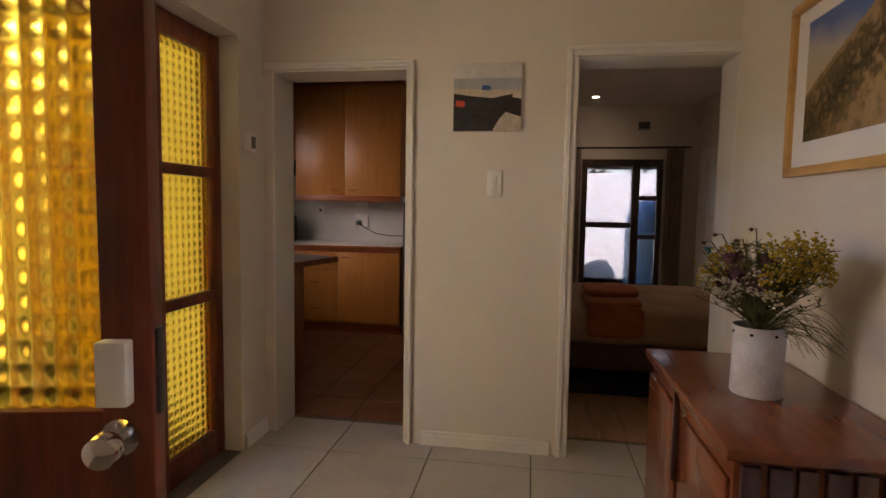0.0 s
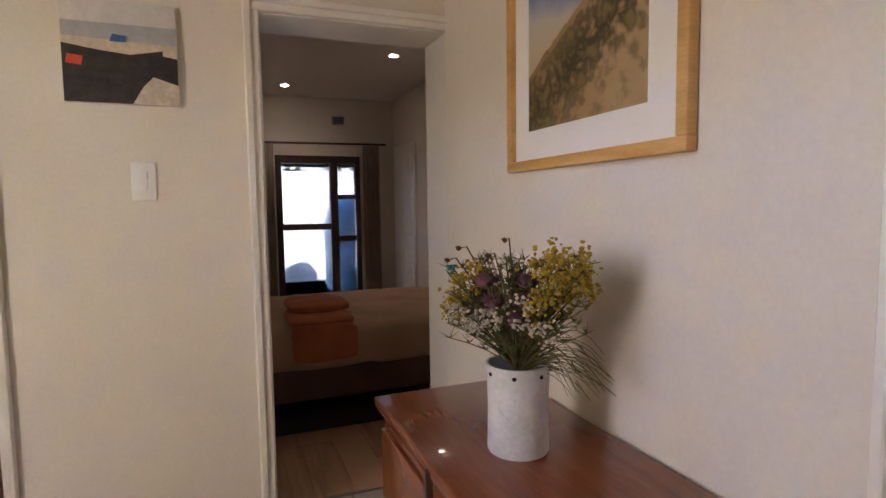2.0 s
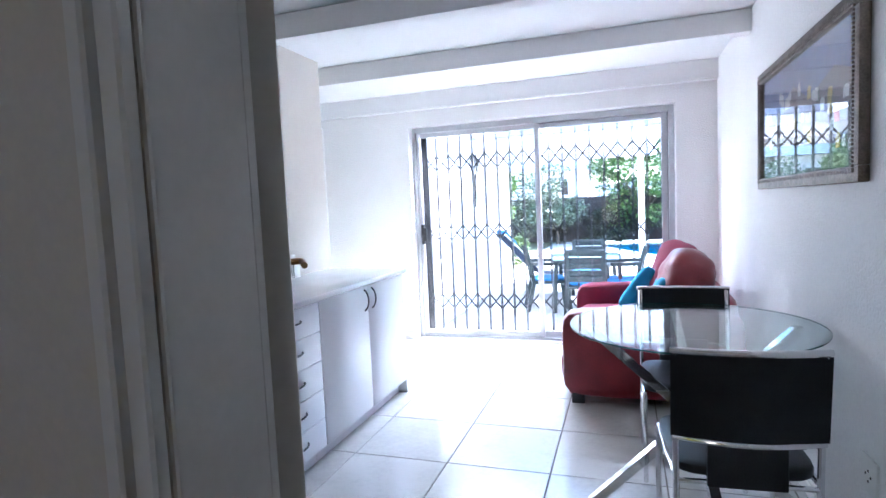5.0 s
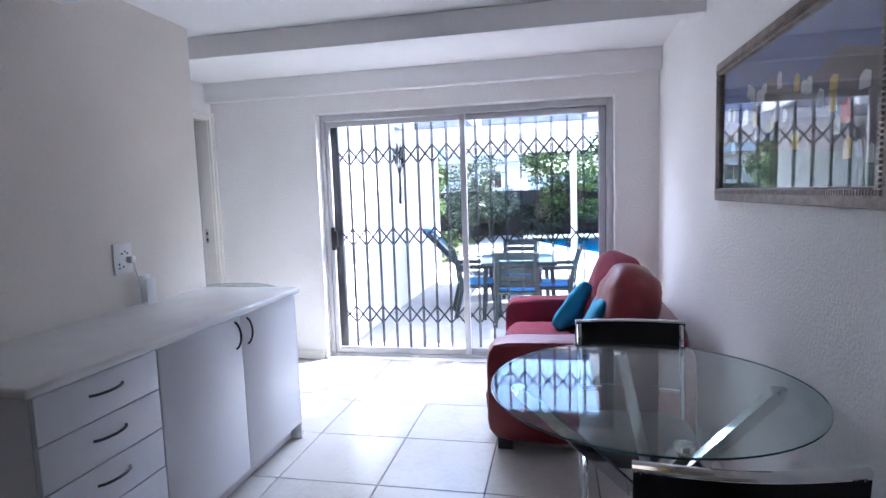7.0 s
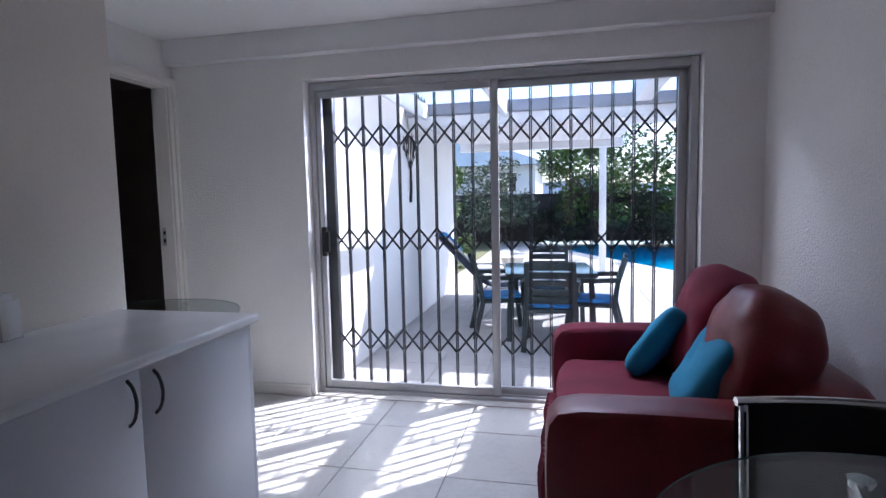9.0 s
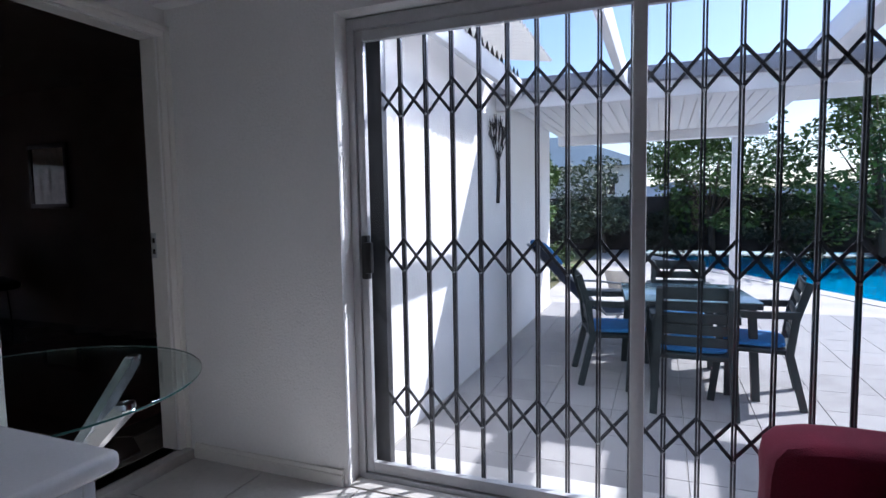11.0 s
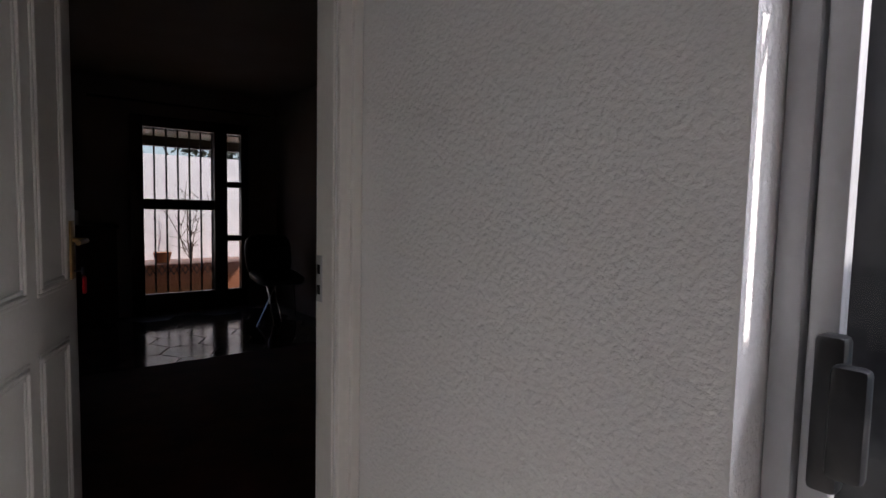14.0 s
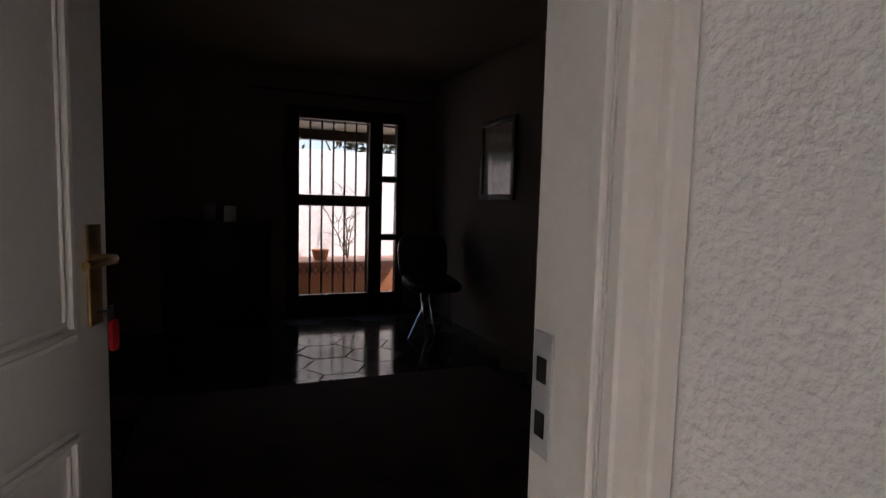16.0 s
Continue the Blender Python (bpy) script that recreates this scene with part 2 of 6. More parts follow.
tn.links.new(m2.outputs[0], tn.nodes["Material Output"].inputs[0])
AMBER = amber_glass("amber_cast_glass")
LAMP_GLOW = bpy.data.materials.new("downlight_glow")
LAMP_GLOW.use_nodes = True
LAMP_GLOW.node_tree.nodes["Principled BSDF"].inputs["Emission Color"].default_value = (1.0, 0.85, 0.62, 1)
LAMP_GLOW.node_tree.nodes["Principled BSDF"].inputs["Emission Strength"].default_value = 1.5


# ---- mesh helpers ----
def box(bm, x0, y0, z0, x1, y1, z1, bevel=0.0, seg=2, m=None):
    r = bmesh.ops.create_cube(bm, size=1.0)
    vs = r["verts"]
    for v in vs:
        v.co = Vector(((x0 + x1) / 2 + v.co.x * (x1 - x0), (y0 + y1) / 2 + v.co.y * (y1 - y0), (z0 + z1) / 2 + v.co.z * (z1 - z0)))
        if m is not None:
            v.co = m @ v.co
    if bevel:
        es = list({e for v in vs for e in v.link_edges})
        bmesh.ops.bevel(bm, geom=es, offset=bevel, segments=seg, affect="EDGES", profile=0.5)
    return bm


def tube(bm, pts, r, n=8, r1=None, square=False):
    """A tube along points; square gives a four-sided bar."""
    pts = [Vector(p) for p in pts]
    rings = []
    k = 4 if square else n
    for i, p in enumerate(pts):
        d = (pts[min(i + 1, len(pts) - 1)] - pts[max(i - 1, 0)]).normalized()
        up = Vector((0, 0, 1)) if abs(d.z) < 0.95 else Vector((1, 0, 0))
        a = d.cross(up).normalized()
        b = a.cross(d).normalized()
        rr = r if r1 is None else r + (r1 - r) * i / (len(pts) - 1)
        ring = []
        for j in range(k):
            t = 2 * math.pi * (j + (0.5 if square else 0)) / k
            ring.append(bm.verts.new(p + (a * math.cos(t) + b * math.sin(t)) * rr * (1.414 if square else 1)))
        rings.append(ring)
    for q, s in zip(rings, rings[1:]):
        for j in range(k):
            bm.faces.new((q[j], q[(j + 1) % k], s[(j + 1) % k], s[j]))
    bm.faces.new(rings[0][::-1])
    bm.faces.new(rings[-1])
    return bm


def disc(bm, cx, cy, z0, z1, r, n=48, rim=0.0, r0=None):
    """An upright round solid, with an eased rim."""
    prof = [(r if r0 is None else r0, z0), (r, z1)] if not rim else [(r - rim, z0), (r, z0 + rim), (r, z1 - rim), (r - rim, z1)]
    rings = [[bm.verts.new((cx + q * math.cos(2 * math.pi * j / n), cy + q * math.sin(2 * math.pi * j / n), z)) for j in range(n)] for q, z in prof]
    for a, b in zip(rings, rings[1:]):
        for j in range(n):
            bm.faces.new((a[j], a[(j + 1) % n], b[(j + 1) % n], b[j]))
    bm.faces.new(rings[0][::-1])
    bm.faces.new(rings[-1])
    return bm


def cushion(bm, sx, sy, sz, k=4.0, cuts=9, wrinkle=0.0, m=None, pinch=0.0):
    """A soft rounded block of those half sizes."""
    n = cuts + 1
    store = {}

    def vert(*c):
        key_ = tuple(round(q, 5) for q in c)
        if key_ not in store:
            store[key_] = bm.verts.new(c)
        return store[key_]
    for ax in range(3):
        for side in (-1.0, 1.0):
            def at_(i, j):
                c = [0.0, 0.0, 0.0]
                c[ax], c[(ax + 1) % 3], c[(ax + 2) % 3] = side, -1 + 2 * i / n, -1 + 2 * j / n
                return vert(*c)
            for i in range(n):
                for j in range(n):
                    bm.faces.new((at_(i, j), at_(i + 1, j), at_(i + 1, j + 1), at_(i, j + 1)))
    vs = list(store.values())
    for v in vs:
        u = v.co.copy()
        q = (abs(u.x) ** k + abs(u.y) ** k + abs(u.z) ** k) ** (1 / k)
        c = Vector((u.x / q * sx, u.y / q * sy, u.z / q * sz))
        if pinch:
            c.x *= 1 + pinch * (abs(c.y) / sy) ** 3
            c.y *= 1 + pinch * (abs(c.x) / sx) ** 3
        if wrinkle:
            c += Vector((u.x, u.y, u.z)).normalized() * wrinkle * noise.noise(c * 9 + Vector((sx * 31, sy * 17, 3)))
        v.co = m @ c if m is not None else c
    return bm


def finish(bm, name, material, smooth=None):
    bmesh.ops.recalc_face_normals(bm, faces=bm.faces)
    me = bpy.data.meshes.new(name)
    bm.to_mesh(me)
    bm.free()
    if smooth is not None:
        me.shade_smooth()
        me.set_sharp_from_angle(angle=radians(smooth))
    me.materials.append(material)
    return me


def part(name, bm, material, parent=None, label="", smooth=35):
    """Links a bmesh as one mesh object under a thing or a part."""
    ob = new(name, finish(bm, name, material, smooth))
    ob.parent = parent
    if label:
        ob["label"] = label
    return ob


def thing(name, at, label, category, group="", turn=0.0):
    """An Empty at the thing's base, for its parts."""
    ob = new(name)
    ob.empty_display_size = 0.1
    ob.matrix_world = pose(*at, 0, 0, turn)
    return tagged(ob, label, category, group)


def solid(name, bm, material, label="", category="", kind="", smooth=35, group=""):
    ob = new(name, finish(bm, name, material, smooth))
    return tagged(ob, label, category, group, kind)


def B(*a, **k):
    return box(bmesh.new(), *a, **k)


def wall(name, axis, p0, p1, a0, a1, z0, z1, material, openings=()):
    """A wall between p0 and p1 across, a0 to a1 along, with openings (b0, b1, sill, head) cut through."""
    bm = bmesh.new()

    def blk(s0, s1, q0, q1):
        if s1 - s0 > 1e-4 and q1 - q0 > 1e-4:
            if axis == "x":
                box(bm, p0, s0, q0, p1, s1, q1)
            else:
                box(bm, s0, p0, q0, s1, p1, q1)
    at = a0
    for b0, b1, q0, q1 in sorted(openings):
        blk(at, b0, z0, z1)
        blk(b0, b1, z0, q0)
        blk(b0, b1, q1, z1)
        at = b1
    blk(at, a1, z0, z1)
    return solid(name, bm, material, kind="structure", smooth=None)


def pieces(name, parent, cells, z, material, thick=0.008, gap=0.003, ease=0.0015):
    """Tiles or planks, each an object; alike ones share a mesh."""
    store = {}
    for x0, y0, x1, y1 in cells:
        w, h = round(x1 - x0 - 2 * gap, 3), round(y1 - y0 - 2 * gap, 3)
        if w < 0.02 or h < 0.02:
            continue
        if (w, h) not in store:
            store[w, h] = finish(B(-w / 2, -h / 2, 0, w / 2, h / 2, thick, bevel=ease, seg=1), name, material)
        ob = new(name, store[w, h])
        ob.location = ((x0 + x1) / 2, (y0 + y1) / 2, z)
        ob.parent = parent


def grid_cells(x0, x1, y0, y1, px, py, ox=0.0, oy=0.0):
    def cuts(a, b, p, o):
        first = o + p * math.ceil((a - o) / p + 1e-6)
        c = [a]
        while first < b - 1e-6:
            c.append(first)
            first += p
        return c + [b]
    xs, ys = cuts(x0, x1, px, ox), cuts(y0, y1, py, oy)
    return [(a, c, b, d) for a, b in zip(xs, xs[1:]) for c, d in zip(ys, ys[1:])]


# ---- the house: walls, floors, ceilings ----
XW, YW, XS, YS, YA = 0.95, 2.98, 5.67, 0.12, 3.83   # hall side wall, hall end wall, sliding-door wall, picture wall, alcove back
wall("wall_hall_end", "y", YW, 3.23, -3.75, 4.23, 0, 2.75, PLASTER, [(-1.43, -0.665, 0, 2.03), (0.20, 0.955, 0, 2.06)])
wall("wall_hall_side", "x", XW, 1.08, -1.6, YW, 0, 2.75, PLASTER, [(0.33, 1.235, 0, 2.06)])
wall("wall_front", "x", -1.75, -1.48, -1.6, YW, 0, 2.75, PLASTER, [(0.72, 2.72, 0, 2.14)])
wall("wall_hall_back", "y", -1.75, -1.6, -1.75, 1.08, 0, 2.75, PLASTER)
wall("wall_living_south", "y", -0.1, YS, 1.08, 5.95, 0, 2.6, ROUGHCAST)
wall("wall_sliding_door", "x", XS, 5.95, YS, 4.0, -0.15, 2.75, ROUGHCAST, [(0.44, 2.86, 0, 2.115)])
wall("wall_alcove_side", "x", 4.11, 4.23, 3.23, 4.0, 0, 2.75, ROUGHCAST)
wall("wall_alcove_back", "y", YA, 3.93, 4.23, XS, 0, 2.75, ROUGHCAST, [(4.84, 5.61, 0.06, 2.12)])
wall("wall_kitchen_back", "y", 5.95, 6.1, -3.75, -0.33, 0, 2.75, WHITE_TILE)
wall("wall_kitchen_west", "x", -3.75, -3.6, 3.23, 5.95, 0, 2.75, PLASTER)
wall("wall_kitchen_bedroom", "x", -0.45, -0.33, 3.23, 5.95, 0, 2.75, PLASTER)
wall("wall_bedroom_west", "x", -0.45, -0.33, 6.1, 7.45, 0, 2.75, PLASTER)
wall("wall_bedroom_east", "x", 2.0, 2.1, 3.23, 7.45, 0, 2.75, PLASTER)
wall("wall_bedroom_end", "y", 7.3, 7.45, -0.33, 2.0, 0, 2.75, PLASTER, [(0.60, 1.58, 0, 1.93)])
wall("wall_lounge_west", "x", 2.1, 2.25, 4.0, 9.45, 0, 2.75, LOUNGE_SHADE)
wall("wall_lounge_south", "y", YA, 4.0, 2.1, 4.11, 0, 2.75, LOUNGE_SHADE)
wall("wall_lounge_south_east", "y", 3.85, 4.0, 5.95, 7.75, -0.15, 2.75, LOUNGE_SHADE)
wall("wall_lounge_east", "x", 7.6, 7.75, 4.0, 9.45, -0.15, 2.75, LOUNGE_SHADE)
wall("wall_lounge_end", "y", 9.3, 9.45, 2.25, 7.6, -0.15, 2.75, LOUNGE_SHADE, [(5.98, 7.25, 0.06, 2.25)])
solid("ceiling_hall", B(-3.75, -1.75, 2.6, 1.08, 3.23, 2.74), CEILING, kind="structure", smooth=None)
# Unseen slab added outside the front door to block sky light from the hall.
solid("ceiling_sky_blocker", B(-3.35, -1.75, 2.45, -1.75, 3.2, 2.55), CEILING, kind="structure", smooth=None)
solid("ceiling_back_rooms", B(-3.75, 3.23, 2.6, 4.11, 9.45, 2.74), CEILING, kind="structure", smooth=None)
# Lounge ceiling darkened like its walls, shade put into the colour.
solid("ceiling_lounge", B(4.11, YA, 2.6, 7.75, 9.45, 2.74), LOUNGE_SHADE, kind="structure", smooth=None)
solid("ceiling_living", B(1.08, -0.1, 2.42, XS, YA, 2.6), CEILING, kind="structure", smooth=None)
solid("ceiling_roof_edge", B(5.6, -0.1, 2.6, 5.95, 4.0, 2.74), CEILING, kind="structure", smooth=None)
for x in (1.05 + 0.04, 2.17, 3.28, 4.38):
    tagged(new("ceiling_beam", finish(B(x, YS, 2.285, x + 0.10, YW if x < 4 else YA, 2.419, bevel=0.004), "ceiling_beam", CEILING)), kind="structure")
solid("ceiling_ledge", B(5.59, YS, 2.26, XS - 0.001, YA, 2.419, bevel=0.004), CEILING, kind="structure")
bmc = bmesh.new()
tube(bmc, [(5.582, 0.13 + i * 0.18, 2.262 + 0.004 * math.sin(i * 1.9)) for i in range(20)], 0.004, 5)
solid("trim_cable", bmc, SWITCH, kind="structure")

floor_hall = solid("floor_hall", B(-1.75, -1.75, -0.16, 1.0, 3.23, 0.0), GROUT, kind="structure", smooth=None)
floor_living = solid("floor_living", B(1.0, -0.1, -0.16, 5.95, 4.0, 0.0), GROUT, kind="structure", smooth=None)
floor_kitchen = solid("floor_kitchen", B(-3.75, 3.23, -0.16, -0.33, 6.1, 0.0), GROUT, kind="structure", smooth=None)
floor_bedroom = solid("floor_bedroom", B(-0.33, 3.23, -0.16, 2.1, 7.45, 0.0), GROUT, kind="structure", smooth=None)
floor_lounge = solid("floor_lounge", B(2.1, 3.93, -0.16, 7.75, 9.45, 0.052), GROUT, kind="structure", smooth=None)


# door trim
def architrave(name, axis, p, side, a0, a1, head, w=0.075, d=0.018, left=True, right=True):
    """Moulded surround on one face of a wall: two steps, mitred by overlap."""
    bm = bmesh.new()
    for ww, dd, o in ((w, d, 0.0), (w * 0.45, d * 1.7, w * 0.5)):
        q0, q1 = (p, p + side * dd)
        lo, hi = min(q0, q1), max(q0, q1)
        runs = [(a0 - o - ww, a1 + o + ww, head + o, head + o + ww)]
        if left:
            runs.append((a0 - o - ww, a0 - o, 0.0, head + o))
        if right:
            runs.append((a1 + o, a1 + o + ww, 0.0, head + o))
        for s0, s1, z0, z1 in runs:
            if axis == "x":
                box(bm, lo, s0, z0, hi, s1, z1, bevel=0.003, seg=1)
            else:
                box(bm, s0, lo, z0, s1, hi, z1, bevel=0.003, seg=1)
    return solid(name, bm, WHITE_PAINT, kind="structure")


architrave("trim_kitchen_door", "y", YW, -1, -1.43, -0.665, 2.03, left=False, w=0.034)
architrave("trim_bedroom_door", "y", YW, -1, 0.20, 0.955, 2.06, right=False, w=0.055)
architrave("trim_living_door", "x", XW, -1, 0.33, 1.235, 2.06, w=0.042)
architrave("trim_living_door_inner", "x", 1.08, 1, 0.33, 1.235, 2.06, w=0.05)
architrave("trim_lounge_door", "y", YA, -1, 4.84, 5.61, 2.12, w=0.062)


def lining(name, axis, p0, p1, a0, a1, z0, head, t=0.012, stop=None, st=0.014):
    """Timber lining of a door opening, with the stop that the leaf closes on."""
    bm = bmesh.new()
    rows = [(a0, a0 + t, z0, head), (a1 - t, a1, z0, head), (a0 + t, a1 - t, head - t, head)]
    if stop:
        rows2 = [(a0 + t, a0 + t + st, z0, head - t), (a1 - t - st, a1 - t, z0, head - t), (a0 + t + st, a1 - t - st, head - t - st, head - t)]
    else:
        rows2 = []
    for (s0, s1, q0, q1), (u0, u1) in [(r, (p0, p1)) for r in rows] + [(r, stop) for r in rows2]:
        if axis == "x":
            box(bm, u0, s0, q0, u1, s1, q1, bevel=0.002, seg=1)
        else:
            box(bm, s0, u0, q0, s1, u1, q1, bevel=0.002, seg=1)
    return solid(name, bm, WHITE_PAINT, kind="structure")


lining("trim_kitchen_lining", "y", YW + 0.002, 3.228, -1.43, -0.665, 0, 2.03)
lining("trim_bedroom_lining", "y", YW + 0.002, 3.228, 0.20, 0.955, 0, 2.06, t=0.006)
lining("trim_living_lining", "x", XW + 0.002, 1.078, 0.33, 1.235, 0, 2.06, t=0.004)
lining("trim_lounge_lining", "y", YA + 0.002, 3.928, 4.84, 5.61, 0.06, 2.12, t=0.008)


def skirting(name, axis, p, side, a0, a1, z=0.0, h=0.085):
    bm = bmesh.new()
    for hh, d in ((h, 0.012), (h * 0.75, 0.018)):
        lo, hi = sorted((p, p + side * d))
        if axis == "x":
            box(bm, lo, a0, z, hi, a1, z + hh, bevel=0.003, seg=1)
        else:
            box(bm, a0, lo, z, a1, hi, z + hh, bevel=0.003, seg=1)
    return solid(name, bm, WHITE_PAINT, kind="structure")


skirting("baseboard_hall_end", "y", YW, -1, -0.58, 0.115)
skirting("baseboard_hall_front", "x", -1.48, 1, 2.74, YW)
skirting("baseboard_slider_wall", "x", XS, -1, 2.88, 3.77)
skirting("baseboard_slider_wall_end", "x", XS, -1, YS, 0.42)
skirting("baseboard_living_south", "y", YS, 1, 1.1, XS - 0.02)
skirting("baseboard_bedroom", "x", 2.0, -1, 3.25, 6.3)
solid("trim_lounge_step", B(4.76, 3.765, 0.0, 5.65, 3.93, 0.06, bevel=0.004), TILE, kind="structure")


# ---- front door, sidelight ----
def waffle(bm, x0, y0, z0, x1, y1, z1, cell, depth, axis):
    """A cast-glass pane with a bulging square pattern on one face."""
    n1 = max(2, round(((x1 - x0) if axis == "y" else (y1 - y0)) / cell)) * 6
    n2 = max(2, round((z1 - z0) / cell)) * 6
    g = []
    for i in range(n1 + 1):
        col = []
        for j in range(n2 + 1):
            b = depth * abs(math.sin(math.pi * i / 6)) ** 1.2 * abs(math.sin(math.pi * j / 6)) ** 1.2
            u, z = i / n1, z0 + (z1 - z0) * j / n2
            col.append(bm.verts.new((x0 + (x1 - x0) * u, y0 - b, z) if axis == "y" else (x1 + b, y0 + (y1 - y0) * u, z)))
        g.append(col)
    back = [bm.verts.new(c) for c in (((x0, y1, z0), (x1, y1, z0), (x1, y1, z1), (x0, y1, z1)) if axis == "y" else ((x0, y0, z0), (x0, y1, z0), (x0, y1, z1), (x0, y0, z1)))]
    for i in range(n1):
        for j in range(n2):
            bm.faces.new((g[i][j], g[i + 1][j], g[i + 1][j + 1], g[i][j + 1]))
    bm.faces.new(back[::-1])
    bm.faces.new([g[i][0] for i in range(n1 + 1)] + [back[1], back[0]])
    bm.faces.new([g[i][n2] for i in range(n1, -1, -1)] + [back[3], back[2]])
    bm.faces.new([g[0][j] for j in range(n2, -1, -1)] + [back[0], back[3]])
    bm.faces.new([g[n1][j] for j in range(n2 + 1)] + [back[2], back[1]])
    return bm


fx = -1.62
sidelight = thing("window_1", (0, 0, 0), "tall amber cast-glass sidelight in a red mahogany frame beside the front door", "window")
sidelight["kind"] = "structure"
bm = bmesh.new()
for a in ((1.69, 1.76, 0, 2.13), (2.18, 2.27, 0, 2.13), (2.655, 2.718, 0, 2.13)):
    box(bm, fx - 0.04, a[0], a[2], fx + 0.04, a[1], a[3], bevel=0.004)
for z0, z1 in ((0.0, 0.13), (0.815, 0.865), (1.43, 1.48), (2.03, 2.13)):
    box(bm, fx - 0.035, 2.27, z0, fx + 0.035, 2.655, z1, bevel=0.004)
    box(bm, fx - 0.035, 1.76, z0, fx + 0.035, 2.18, z1, bevel=0.004)
part("window_frame", bm, MAHOGANY, sidelight)
for z0, z1 in ((0.13, 0.815), (0.865, 1.43), (1.48, 2.03)):
    for y0, y1 in ((1.76, 2.18), (2.27, 2.655)):
        pane = part("pane", waffle(bmesh.new(), fx - 0.004, y0, z0, fx + 0.002, y1, z1, 0.042, 0.008, "x"), AMBER, sidelight, "amber cast glass pane", smooth=60)
        pane.visible_shadow = False
doorframe = thing("door_frame", (0, 0, 0), "red mahogany frame around the open front door", "door frame")
doorframe["kind"] = "structure"
part("head", B(fx - 0.04, 0.72, 2.05, fx + 0.04, 1.69, 2.13, bevel=0.004), MAHOGANY, doorframe)
part("jamb", B(fx - 0.04, 0.72, 0, fx + 0.04, 0.78, 2.05, bevel=0.004), MAHOGANY, doorframe)

leaf_len = 0.885
door_1 = thing("door_1", (-1.50, 0.76, 0.0), "open red mahogany front door with a large amber cast-glass pane", "door", turn=13.0)
door_1["kind"] = "structure"
bm = bmesh.new()
box(bm, 0, -0.022, 0.01, 0.10, 0.022, 2.03, bevel=0.004)
box(bm, leaf_len - 0.085, -0.022, 0.01, leaf_len, 0.022, 2.03, bevel=0.004)
box(bm, 0.10, -0.022, 0.01, leaf_len - 0.085, 0.022, 0.95, bevel=0.004)
box(bm, 0.10, -0.022, 1.93, leaf_len - 0.085, 0.022, 2.03, bevel=0.004)
part("leaf", bm, MAHOGANY, door_1)
pane = part("pane", waffle(bmesh.new(), 0.10, -0.008, 0.95, leaf_len - 0.085, 0.006, 1.93, 0.040, 0.0065, "y"), AMBER, door_1, "amber cast glass with a square pattern", smooth=60)
pane.visible_shadow = False
lockcase = part("lock_case", B(leaf_len - 0.080, -0.052, 0.965, leaf_len - 0.030, -0.022, 1.075, bevel=0.004), WHITE_PAINT, door_1, "cream painted rim lock case")
part("latch", B(leaf_len - 0.002, -0.012, 0.94, leaf_len + 0.006, 0.012, 1.09, bevel=0.002), STEEL_DARK, lockcase)
bm = bmesh.new()
tube(bm, [(leaf_len - 0.055, -0.02, 0.905), (leaf_len - 0.055, -0.055, 0.905)], 0.011, 12)
prof = [(0.012, 0.05), (0.026, 0.06), (0.031, 0.075), (0.026, 0.092), (0.010, 0.098)]
tube(bm, [(leaf_len - 0.055, -0.020, 0.905), (leaf_len - 0.055, -0.026, 0.905)], 0.032, 16)
rings = []
for r, d in prof:
    rings.append([bm.verts.new((leaf_len - 0.055 + r * math.cos(2 * math.pi * j / 20), -d, 0.905 + r * math.sin(2 * math.pi * j / 20))) for j in range(20)])
for a, b in zip(rings, rings[1:]):
    for j in range(20):
        bm.faces.new((a[j], a[(j + 1) % 20], b[(j + 1) % 20], b[j]))
bm.faces.new(rings[-1])
part("door_knob", bm, CHROME, door_1, "round chrome knob")

bell = thing("door_chime", (-1.48, 2.80, 1.57), "small cream door chime box on the plaster wall", "door chime")
part("case", B(0, -0.035, 0.0, 0.035, 0.035, 0.10, bevel=0.006), WHITE_PAINT, bell)
part("grille", B(0.035, -0.02, 0.02, 0.038, 0.02, 0.08, bevel=0.001), GROUT, bell)
bmc = bmesh.new()
tube(bmc, [(0.004, -0.035, 0.0), (0.004, -0.08, 0.001), (0.004, -0.13, 0.0)], 0.003, 5)
part("wire", bmc, SWITCH, bell)


# ---- hall: pictures, switch, chest, vase ----
def flat(name, pts, material, parent, thick=0.001):
    """A thin cut-out in the local xz-plane, facing -y."""
    bm = bmesh.new()
    f = [bm.verts.new((x, 0, z)) for x, z in pts]
    b = [bm.verts.new((x, thick, z)) for x, z in pts]
    bm.faces.new(f)
    bm.faces.new(b[::-1])
    n = len(pts)
    for i in range(n):
        bm.faces.new((f[i], b[i], b[(i + 1) % n], f[(i + 1) % n]))
    return part(name, bm, material, parent, smooth=None)


P_SKY = mat("painted_pale_sky", (0.66, 0.64, 0.62), 0.8, vary=0.1, scale=12)
P_SEA = mat("painted_grey_sea", (0.42, 0.44, 0.47), 0.8, vary=0.1, scale=18)
P_SAND = mat("painted_sand", (0.60, 0.52, 0.42), 0.8, vary=0.2, scale=20)
P_BOAT = mat("painted_dark_hull", (0.03, 0.024, 0.024), 0.7, vary=0.4, scale=20)
P_RED = mat("painted_red", (0.55, 0.07, 0.03), 0.7, vary=0.2, scale=20)
P_BLUE = mat("painted_blue", (0.05, 0.11, 0.30), 0.7, vary=0.3, scale=14)
boat = thing("canvas_picture", (-0.421, YW - 0.022, 1.693), "unframed square photograph of dark fishing boats on a beach", "picture")
